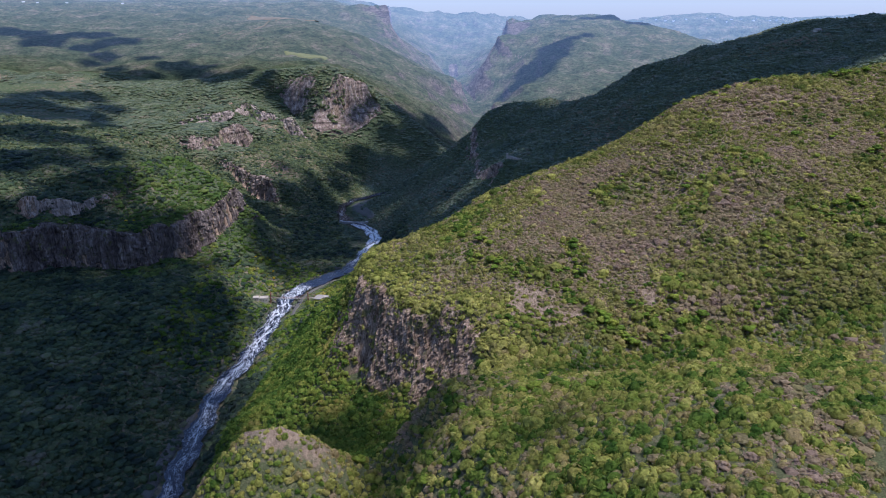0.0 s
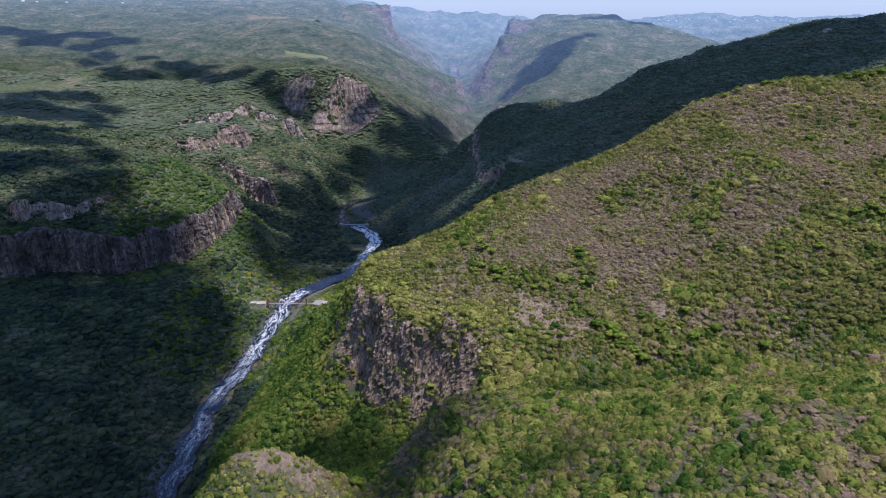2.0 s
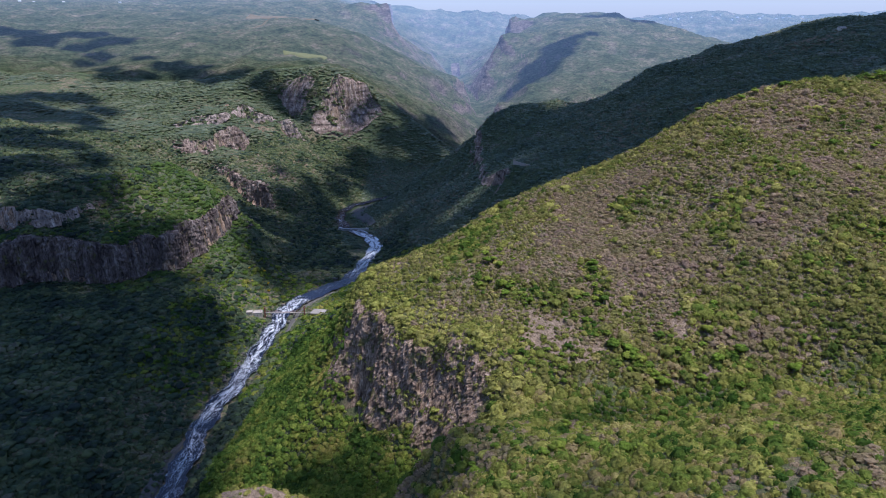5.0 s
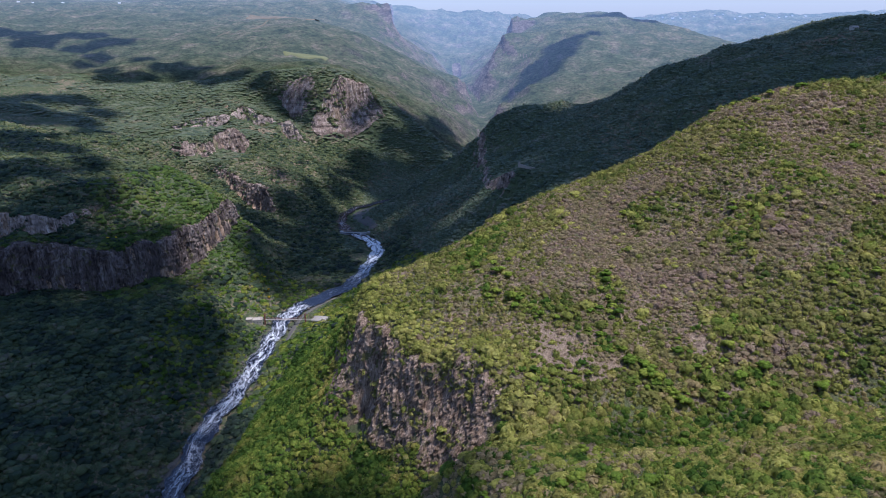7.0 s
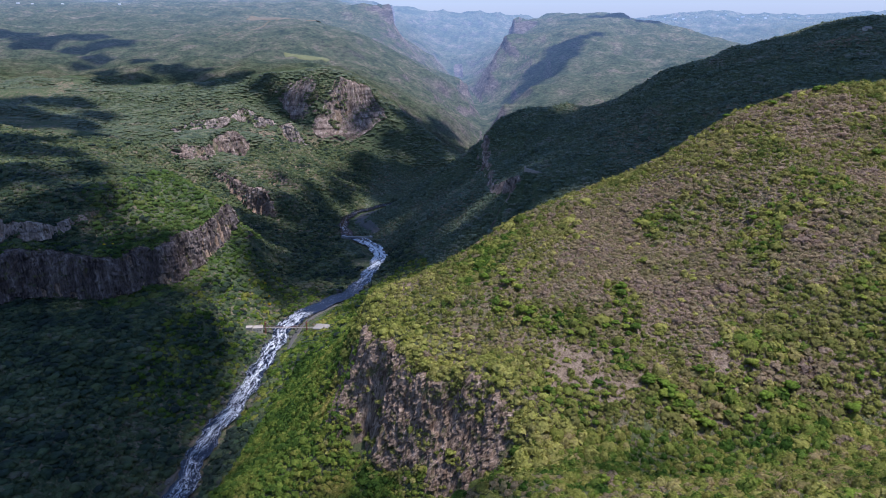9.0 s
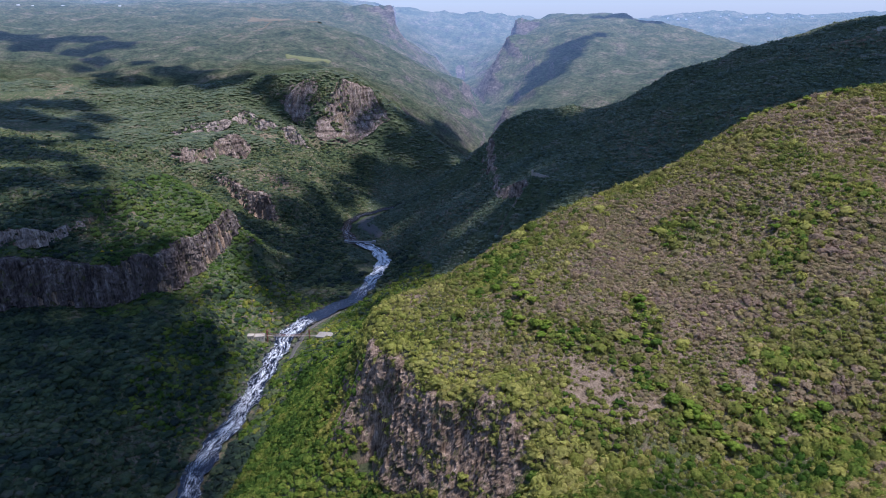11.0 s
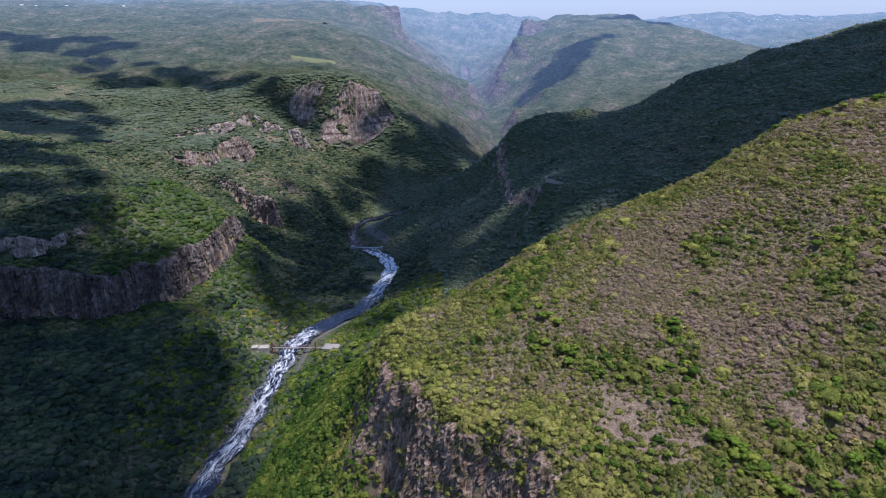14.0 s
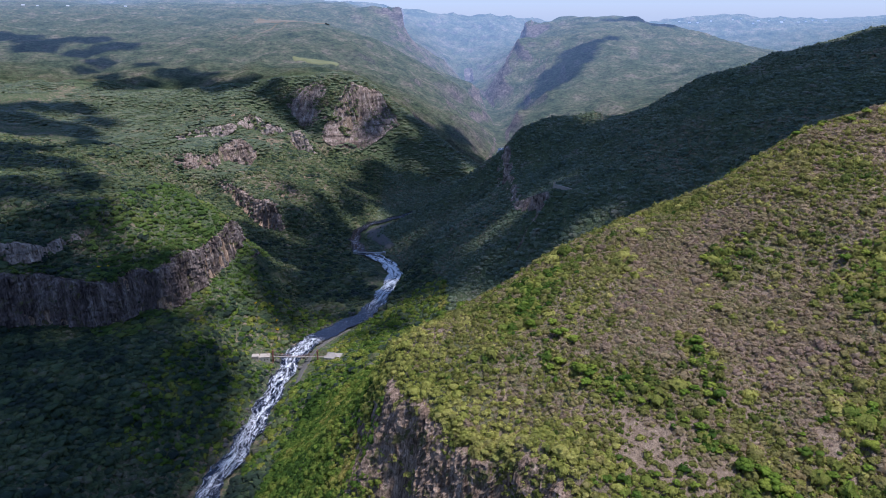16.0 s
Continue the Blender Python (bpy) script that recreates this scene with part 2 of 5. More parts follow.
RIVER = [(-170, -600), (-170, -100), (-190, 200), (-228, 400), (-241, 509), (-246, 595), (-249, 682), (-238, 757), (-231, 880), (-225, 957),
         (-198, 1007), (-153, 1070), (-131, 1171), (-128, 1237), (-154, 1298), (-196, 1345), (-217, 1425), (-205, 1495), (-161, 1545),
         (-110, 1600), (-30, 1720), (60, 1900), (120, 2300), (140, 2700), (120, 3300), (80, 3900), (60, 4300)]
LINES = {
    "left_slope": [(-330, 100, 70), (-360, 400, 60), (-350, 600, 52), (-335, 760, 48), (-310, 900, 40), (-290, 1000, 34), (-270, 1100, 26), (-290, 1180, 26)],
    "left_foot": [(-690, 400, 105), (-600, 680, 108), (-520, 790, 98), (-455, 855, 80), (-400, 868, 72), (-380, 915, 72), (-335, 1000, 76), (-308, 1080, 88), (-356, 1180, 45)],
    "left_rim": [(-730, 420, 160), (-640, 720, 158), (-540, 812, 150), (-462, 884, 132), (-412, 896, 120), (-396, 944, 120), (-362, 1018, 122), (-335, 1090, 124)],
    "left_bench": [(-760, 760, 210), (-640, 870, 196), (-510, 880, 188), (-440, 985, 170), (-400, 1090, 158), (-370, 1150, 135), (-455, 1150, 172), (-600, 1050, 198), (-800, 1100, 215)],
    "left_back": [(-840, 1350, 196), (-688, 1330, 182), (-610, 1400, 165), (-545, 1430, 124), (-497, 1405, 88), (-412, 1342, 58), (-349, 1315, 42), (-270, 1300, 28)],
    "second_spur": [(-715, 1650, 158), (-632, 1720, 164), (-512, 1640, 150), (-450, 1580, 146), (-405, 1500, 124), (-345, 1385, 84), (-322, 1470, 84), (-276, 1480, 52), (-240, 1540, 30)],
    "white_cliffs": [(-659, 1850, 190), (-505, 1790, 200), (-446, 1770, 175), (-383, 1770, 152), (-329, 1680, 102), (-257, 1600, 48)],
    "ravine_left": [(-478, 1905, 165), (-400, 1880, 124), (-333, 1785, 76), (-272, 1700, 44)],
    "big_cliff_top": [(-446, 1980, 246), (-356, 1920, 243), (-275, 1880, 239), (-218, 1910, 215)],
    "big_cliff_foot": [(-330, 1805, 96), (-271, 1790, 88), (-240, 1750, 60), (-191, 1720, 38)],
    "dark_flank": [(-130, 1960, 132), (-60, 1960, 90), (20, 2080, 60), (-20, 2250, 110), (60, 2400, 60), (-90, 2500, 150), (20, 2800, 150), (60, 3200, 110)],
    "field": [(-515, 2350, 276), (-442, 2300, 256), (-370, 2300, 251), (-374, 2600, 297), (-293, 2800, 289)],
    "plateau": [(-1300, 1500, 222), (-1185, 1900, 230), (-1085, 2000, 237), (-718, 1850, 191), (-582, 1900, 215), (-1101, 2400, 277), (-1588, 2600, 326), (-1056, 2800, 320), (-804, 3200, 361), (-539, 3100, 353), (-325, 2900, 317)],
    "high_plateau": [(-2400, 3600, 440), (-1600, 4100, 452), (-938, 4300, 458), (-608, 4300, 450), (-330, 3920, 426), (-290, 3830, 412), (-640, 3700, 390), (-350, 4600, 430)],
    "high_foot": [(-254, 3850, 262), (-226, 3850, 225), (-300, 4500, 300), (-446, 3500, 339), (-242, 3690, 290), (-186, 3700, 225), (-76, 4000, 165), (-50, 4600, 200), (47, 3700, 84)],
    "knob": [(-138, 345, 146), (-118, 352, 166), (-96, 352, 172), (-76, 352, 166), (-60, 345, 150), (-20, 300, 160)],
    "knob_gap": [(-42, 350, 122), (-40, 318, 124), (-48, 285, 118), (-60, 250, 110)],
    "knob_back": [(-120, 385, 110), (-75, 392, 112), (-40, 395, 122)],
    "knob_side": [(-165, 330, 90), (-170, 380, 75), (-195, 300, 45)],
    "shoulder": [(12, 297, 206), (76, 252, 238), (129, 244, 252), (154, 200, 246), (96, 190, 252), (27, 240, 212), (220, 300, 238), (32, 337, 206), (113, 346, 208), (119, 316, 223), (85, 303, 222), (10, 317, 200), (-8, 337, 168), (146, 268, 247), (46, 284, 216), (64, 323, 211)],
    "shoulder_back": [(-10, 374, 176), (0, 384, 181), (10, 384, 187), (20, 377, 194), (30, 376, 195), (40, 377, 194), (60, 383, 190), (80, 393, 185), (102, 402, 179)],
    "gully": [(276, 392, 206), (220, 412, 190), (140, 412, 182), (72, 412, 180), (45, 408, 178), (10, 412, 160), (-22, 412, 124), (-60, 440, 100), (-110, 450, 80), (-165, 470, 45)],
    "bridge_yards": [(-285, 922, 12), (-268, 922, 7), (-262, 935, 7), (-174, 926, 6), (-160, 930, 8), (-190, 926, 4)],
    "nose_foot": [(24, 408, 168), (8, 418, 150), (-14, 432, 118), (-46, 476, 114), (-66, 516, 120), (-96, 566, 122), (-128, 645, 102)],
    "nose_rim": [(30, 424, 186), (14, 440, 190), (0, 457, 194), (-20, 477, 193), (-40, 500, 190), (-60, 528, 187), (-72, 560, 187), (-74, 600, 185)],
    "under_nose": [(-146, 571, 80), (-116, 702, 88), (-160, 650, 60), (-175, 800, 30), (-130, 830, 62), (-185, 540, 50), (-160, 950, 12)],
    "hill": [(91, 500, 209), (24, 501, 212), (16, 517, 211), (0, 523, 211), (-24, 514, 203), (-45, 536, 191), (82, 518, 215), (42, 546, 221), (86, 575, 228), (130, 580, 233), (135, 596, 232), (183, 617, 259), (223, 613, 275), (191, 596, 248), (269, 573, 283), (257, 499, 245), (206, 463, 217), (139, 500, 211), (80, 452, 199), (79, 430, 191), (-10, 491, 201), (33, 480, 206)],
    "hill_edge": [(-62, 605, 190), (-40, 622, 193), (-20, 645, 195), (0, 665, 199), (20, 680, 206), (40, 686, 220), (60, 692, 228), (80, 704, 231), (100, 724, 232), (120, 730, 239), (140, 734, 246), (160, 734, 254), (180, 732, 266), (200, 728, 282), (220, 738, 293), (240, 746, 301), (260, 756, 307), (285, 764, 313), (310, 745, 329), (350, 735, 337), (472, 760, 349)],
    "hill_right": [(365, 560, 277), (312, 460, 239), (310, 640, 300), (420, 680, 322), (276, 392, 208), (400, 400, 232), (600, 300, 300), (700, 600, 350)],
    "hill_back": [(-80, 790, 85), (-20, 800, 112), (60, 800, 165), (140, 812, 198), (260, 830, 246), (400, 850, 300), (556, 900, 345)],
    "ravine_right": [(230, 880, 222), (140, 890, 172), (60, 900, 120), (0, 920, 80), (-70, 970, 40)],
    "ridge_toe": [(-72, 1500, 48), (-25, 1480, 88), (30, 1440, 140)],
    "ridge_near": [(157, 1150, 196), (218, 1010, 223), (350, 1050, 298), (485, 1000, 341), (104, 1041, 188), (70, 1008, 156), (20, 1020, 110), (-44, 1180, 82), (-80, 1130, 50), (0, 1340, 98)],
    "ridge_crest": [(78, 1378, 208), (100, 1378, 220), (140, 1370, 232), (200, 1365, 241), (260, 1322, 252), (300, 1305, 263), (340, 1290, 291), (360, 1285, 308), (400, 1300, 318), (440, 1295, 331), (480, 1310, 338), (520, 1300, 350), (560, 1295, 361), (600, 1280, 374), (660, 1265, 384), (758, 1250, 394), (1000, 1200, 412)],
    "ridge_back": [(40, 1460, 110), (140, 1500, 150), (300, 1520, 190), (600, 1600, 270), (1000, 1700, 320)],
    "mesa_flank": [(256, 3580, 250), (223, 3480, 191), (348, 3400, 223), (186, 3300, 141), (83, 3300, 91), (494, 3000, 210), (409, 2800, 160), (301, 2700, 137), (181, 2500, 100), (544, 2650, 142), (659, 2700, 158), (400, 2300, 110), (900, 2600, 180), (1200, 3000, 220), (1500, 2500, 240)],
    "mesa_top": [(367, 4100, 362), (552, 4200, 388), (861, 4300, 388), (820, 4020, 366), (885, 3976, 398), (930, 3968, 398), (975, 3960, 350), (1082, 3900, 340), (1171, 3700, 310), (1310, 3600, 265), (1358, 3500, 243)],
    "mesa_step": [(405, 3700, 284), (587, 3600, 305), (539, 3300, 272), (671, 3200, 269), (749, 3100, 227), (900, 3300, 262)],
    "mesa_foot": [(312, 3700, 232), (250, 3700, 192), (194, 3700, 123), (338, 4000, 215), (272, 4000, 172), (211, 4000, 100), (336, 4080, 216), (300, 4100, 185), (242, 4700, 240), (1700, 3900, 150), (1500, 4400, 180), (600, 4700, 220)],
    "far": [(-242, 4950, 405), (46, 4950, 368), (236, 4950, 368), (440, 4950, 360), (1375, 4950, 342), (1562, 4950, 367), (1750, 4950, 378), (2130, 4950, 362), (3000, 4950, 384), (2600, 3600, 330), (2300, 1500, 420), (1400, 600, 440)],
    "behind": [(130, 80, 275), (-20, 120, 190), (250, -50, 320), (-90, 0, 120), (300, -500, 360), (900, -500, 420), (-400, -500, 160), (-900, -500, 330), (-1200, 300, 280), (-1500, 900, 300), (-2200, 1600, 330), (-3000, 2400, 400)],
}
# rims seen with the high ground on the left hand; x, y, drop
CLIFFS = {
    "left_wall": ([(-332, 1125, 4), (-330, 1082, 32), (-350, 1010, 54), (-388, 930, 58), (-408, 884, 52), (-458, 870, 54), (-532, 802, 54), (-632, 705, 50), (-712, 410, 50)], 2.6, 110.0),
    "left_upper": ([(-425, 1040, 0), (-455, 960, 6), (-482, 896, 22), (-506, 866, 58), (-530, 852, 54), (-546, 850, 8), (-600, 830, 2), (-640, 810, 4), (-690, 790, 8), (-800, 700, 2)], 2.6, 24.0),
    "nose": ([(36, 412, 2), (24, 429, 10), (10, 449, 44), (-6, 464, 66), (-34, 486, 68), (-54, 511, 54), (-65, 534, 32), (-75, 558, 4), (-84, 592, 0)], 8.5, 70.0),
    "second": ([(-322, 1316, 4), (-346, 1338, 76), (-385, 1372, 70), (-430, 1408, 56), (-470, 1440, 12), (-505, 1455, 3)], 3.4, 55.0),
    "second_high": ([(-438, 1604, 4), (-452, 1572, 70), (-486, 1532, 58), (-508, 1506, 72), (-545, 1490, 46), (-590, 1480, 3)], 3.4, 45.0),
    "white": ([(-330, 1722, 6), (-380, 1750, 60), (-415, 1756, 12), (-458, 1766, 76), (-498, 1788, 60), (-515, 1742, 8), (-545, 1700, 44), (-598, 1685, 58), (-660, 1680, 6)], 3.8, 50.0),
    "big": ([(-196, 1926, 4), (-224, 1888, 40), (-262, 1850, 50), (-300, 1846, 36), (-322, 1862, 8), (-348, 1890, 10), (-402, 1912, 26), (-450, 1936, 12), (-490, 1955, 3)], 4.6, 70.0),
    "high": ([(-340, 4700, 100), (-325, 4300, 120), (-284, 3850, 130), (-306, 3790, 80), (-420, 3800, 20), (-560, 3900, 4)], 8.0, 60.0),
    "ridge_tip": ([(46, 985, 16), (84, 1030, 34), (62, 1120, 16), (58, 1250, 24), (60, 1370, 52), (100, 1420, 24), (160, 1440, 4)], 3.0, 14.0),
    "mesa": ([(1250, 3700, 6), (1000, 3930, 24), (830, 3985, 24), (700, 4050, 24), (450, 4040, 70), (352, 4030, 130), (345, 4200, 130), (400, 4500, 30)], 7.0, 60.0),
    "mesa_low": ([(330, 3380, 10), (262, 3500, 50), (268, 3600, 60), (330, 3680, 50), (380, 3900, 20)], 7.0, 60.0),
}
CLIFFS["ridge_tip"] = (CLIFFS["ridge_tip"][0][::-1], 3.0, 14.0)


def along(x, y, line):
    """For points x, y: distance to a line, signed plus on its left, and the place along it as segment + fraction."""
    best, side, place = np.full(x.shape, 1e9), np.zeros(x.shape), np.zeros(x.shape)
    for i, (p, q) in enumerate(zip(line, line[1:])):
        ex, ey = q[0] - p[0], q[1] - p[1]
        t = np.clip(((x - p[0]) * ex + (y - p[1]) * ey) / (ex * ex + ey * ey), 0, 1)
        dx, dy = x - p[0] - t * ex, y - p[1] - t * ey
        d = np.hypot(dx, dy)
        near = d < best
        best[near] = d[near]
        side[near] = np.sign(ex * dy - ey * dx)[near]
        place[near] = (i + t)[near]
    return best, side, place


def cliffs(x, y, ragged=True):
    z = np.zeros(x.shape)
    for line, w, fade in CLIFFS.values():
        xs, ys = [p[0] for p in line], [p[1] for p in line]
        pad = fade * 5
        inside = (x > min(xs) - pad) & (x < max(xs) + pad) & (y > min(ys) - pad) & (y < max(ys) + pad)
        if not inside.any():
            continue
        a, b = x[inside], y[inside]
        d, s, t = along(a, b, line)
        d = -d * s if line is not CLIFFS["ridge_tip"][0] else d * s
        drop = np.interp(t, range(len(line)), [p[2] for p in line])
        if ragged:
            drop = drop * (1 + 0.1 * grain(t * 37.0, t * 0, 40, 47) if fade == 110.0 else 0.78 + 0.45 * grain(t * 37.0, t * 0, 40, 47))
            big = 3 < w < 5 and fade > 42
            d = d + rough(a, b, 58 if big else min(fade, 26) * 1.4, 41, 4) * (6.5 if big else 3.5 if fade == 70.0 and w > 5 else 5.0 if fade == 110.0 else min(fade, 26) * 0.34)
        step = np.tanh(d / w)
        if ragged and 3 < w < 5 and fade > 42:
            ledge = np.clip(fade * 0.11 * (0.7 + rough(a, b, 70, 43, 3)), 0, 9)
            step = 0.55 * np.tanh((d - ledge) / w) + 0.45 * np.tanh((d + ledge) / w)
        z[inside] += drop * 0.5 * step * np.exp(-np.abs(d) / fade)
    return z


def samples():
    pts = []
    for line in LINES.values():
        pts += line
    for p, q in zip(RIVER, RIVER[1:]):
        k = max(1, int(math.dist(p, q) / 90))
        for i in range(k):
            x, y = p[0] + (q[0] - p[0]) * i / k, p[1] + (q[1] - p[1]) * i / k
            dx, dy = (q[0] - p[0]) / math.dist(p, q), (q[1] - p[1]) / math.dist(p, q)
            z = max(0.0, (y - 1700) * 0.012)
            pts += [(x - dy * 16, y + dx * 16, z + 1), (x + dy * 16, y - dx * 16, z + 1), (x, y, z - 2)]
    return np.array(pts, float)


KNOWN = samples()
_x, _y, _z = KNOWN.T
_r = np.hypot(_x[:, None] - _x, _y[:, None] - _y)
_n = len(_x)
_a = np.zeros((_n + 3, _n + 3))
_a[:_n, :_n] = -_r
_a[:_n, :_n] += np.eye(_n) * 1.0
_a[:_n, _n:] = np.c_[np.ones(_n), _x / 1000, _y / 1000]
_a[_n:, :_n] = _a[:_n, _n:].T
WEIGHTS = np.linalg.solve(_a, np.r_[_z - cliffs(_x, _y, False), 0, 0, 0])


def height(x, y):
    """The ground's height at arrays x, y."""
    x, y = np.asarray(x, float), np.asarray(y, float)
    shape = x.shape
    x, y = x.ravel(), y.ravel()
    z = np.empty(x.shape)
    for i in range(0, len(x), 20000):
        a, b = x[i:i + 20000], y[i:i + 20000]
        d = np.hypot(a[:, None] - _x, b[:, None] - _y)
        z[i:i + 20000] = -d @ WEIGHTS[:_n] + WEIGHTS[_n] + a / 1000 * WEIGHTS[_n + 1] + b / 1000 * WEIGHTS[_n + 2]
    off = np.clip((along(x, y, RIVER)[0] - 14) / 60, 0, 1)
    far = np.clip((np.hypot(x, y) - 500) / 2000, 0, 1)
    wrinkle = 1 - np.abs(rough(x + 30 * rough(x, y, 200, 5, 2), y, 130, 11, 3))
    z += off * ((wrinkle - 0.7) * (7 + 14 * far) + rough(x, y, 26, 21, 3) * 1.2 + rough(x, y, 320, 31, 3) * 7 * far)
    z = z + cliffs(x, y)
    bank = np.clip((along(x, y, RIVER)[0] - 11) / 16, 0, 1)
    bank = bank * bank * (3 - 2 * bank)
    bed = np.maximum(0.0, (y - 1700) * 0.012) - 2.0
    return (z * bank + bed * (1 - bank)).reshape(shape)


def bareness(x, y):
    """Where soil shows between the bushes, from 0 to 1: worn patches on the sunny hill, and little elsewhere."""
    hill = np.clip((y - 400) / 30, 0, 1) * np.clip((790 - y) / 40, 0, 1) * np.clip((x + 90) / 40, 0, 1)
    spot = lambda cx, cy, rx, ry: np.exp(-(((x - cx) / rx) ** 2 + ((y - cy) / ry) ** 2))
    patches = 1.25 * (spot(56, 479, 22, 11) + 0.8 * spot(82, 478, 12, 7) + 0.9 * spot(64, 457, 16, 11) + 0.9 * spot(86, 449, 14, 8) + 0.7 * spot(34, 496, 9, 6) + 0.7 * spot(152, 463, 13, 9)
               + 0.9 * spot(150, 431, 13, 8) + 0.6 * spot(90, 505, 6, 5) + 0.8 * spot(-6, 542, 7, 6) + 0.7 * spot(-55, 569, 9, 14) + 0.6 * spot(-1, 518, 5, 8))
    worn = 0.02 + 0.3 * rough(x, y, 55, 71, 3) + 0.25 * rough(x, y, 14, 81, 2) + patches * (0.8 + 0.7 * rough(x, y, 8, 87, 2)) + 0.5 * spot(335, 690, 70, 14) + 0.25 * spot(-55, 600, 12, 30)
    knob = spot(-100, 352, 34, 18) * (0.45 + 0.8 * rough(x, y, 11, 83, 2))
    dry_slope = spot(-290, 1815, 60, 30) + 0.7 * spot(-345, 1440, 30, 40) + 0.8 * spot(-300, 1560, 40, 30) + 0.6 * spot(-430, 1690, 60, 40)
    return np.clip(hill * worn + 0.95 * knob + 0.6 * dry_slope * (0.8 + 0.5 * rough(x, y, 30, 85, 3)) + (1 - hill) * 0.22 * (rough(x, y, 120, 75, 4) + 0.3), 0, 1)


def dry_face(x, y):
    """The sunny face of the hill, where litter and dry grass cover the soil."""
    return np.clip((y - 420) / 30, 0, 1) * np.clip((790 - y) / 40, 0, 1) * np.clip((x + 60) / 60, 0, 1)


def shrubby(x, y):
    """Where dark ferns and seedlings cover the soil: all but the sunny hill, and half of its shoulder."""
    near = np.clip((790 - y) / 40, 0, 1) * np.clip((x + 210) / 40, 0, 1)
    return 1 - np.maximum(dry_face(x, y), 0.55 * near)


def spaced(fine_lo, fine_hi, fine, lo, hi, grow):
    """Grid lines: even in the middle, wider and wider towards both ends."""
    v = list(np.arange(fine_lo, fine_hi + 1e-6, fine))
    step = fine
    while v[-1] < hi:
        step = min(step * grow, 22)
        v.append(v[-1] + step)
    step = fine
    while v[0] > lo:
        step = min(step * grow, 22)
        v.insert(0, v[0] - step)
    return np.array(v)


def sheet(name, xs, ys, gz, material):
    gx, gy = np.meshgrid(xs, ys)
    me = bpy.data.meshes.new(name)
    nx, ny = len(xs), len(ys)
    i = (np.arange(ny - 1)[:, None] * nx + np.arange(nx - 1)).ravel()
    fill(me, np.c_[gx.ravel(), gy.ravel(), gz.ravel()], np.c_[i, i + 1, i + 1 + nx, i + nx])
    me.materials.append(material)
    return new(name, me)


def fill(me, verts, faces, smooth=True):
    """Puts arrays of points and of faces with equal corners into a mesh."""
    k = faces.shape[1]
    me.vertices.add(len(verts))
    me.vertices.foreach_set("co", np.ascontiguousarray(verts, np.float32).ravel())
    me.loops.add(faces.size)
    me.loops.foreach_set("vertex_index", np.ascontiguousarray(faces, np.int32).ravel())
    me.polygons.add(len(faces))
    me.polygons.foreach_set("loop_start", np.arange(0, faces.size, k, dtype=np.int32))
    me.polygons.foreach_set("use_smooth", np.full(len(faces), smooth))
    me.update(calc_edges=True)


MAT_FAR = far_material()
LINES_X = spaced(-560, 420, 5.4, -3400, 3400, 1.035)
LINES_Y = spaced(180, 1150, 5.4, -600, 5050, 1.012)
LAND = height(*np.meshgrid(LINES_X, LINES_Y))
SPLIT = int(np.searchsorted(LINES_Y, 2000))
ground = sheet("ground", LINES_X, LINES_Y[:SPLIT + 1], LAND[:SPLIT + 1], MAT_GROUND)
ground.data.attributes.new("bare", "FLOAT", "POINT").data.foreach_set("value", (bareness(*np.meshgrid(LINES_X, LINES_Y[:SPLIT + 1])) + 0.28 * dry_face(*np.meshgrid(LINES_X, LINES_Y[:SPLIT + 1]))).astype(np.float32).ravel())
ground.data.attributes.new("shrubs", "FLOAT", "POINT").data.foreach_set("value", shrubby(*np.meshgrid(LINES_X, LINES_Y[:SPLIT + 1])).astype(np.float32).ravel())
tagged(ground, "canyon slopes of dry soil, scrub and rock", "ground", kind="structure")
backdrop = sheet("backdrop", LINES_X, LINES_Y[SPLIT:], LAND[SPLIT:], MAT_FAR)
tagged(backdrop, "distant hazy blue mesas and plateau edge", "mountains", kind="structure")


def land(x, y):
    """The height of the ground sheet as it is meshed."""
    x, y = np.asarray(x, float), np.asarray(y, float)
    i = np.clip(np.searchsorted(LINES_X, x) - 1, 0, len(LINES_X) - 2)
    j = np.clip(np.searchsorted(LINES_Y, y) - 1, 0, len(LINES_Y) - 2)
    a = (x - LINES_X[i]) / (LINES_X[i + 1] - LINES_X[i])
    b = (y - LINES_Y[j]) / (LINES_Y[j + 1] - LINES_Y[j])
    return (LAND[j, i] * (1 - a) + LAND[j, i + 1] * a) * (1 - b) + (LAND[j + 1, i] * (1 - a) + LAND[j + 1, i + 1] * a) * b


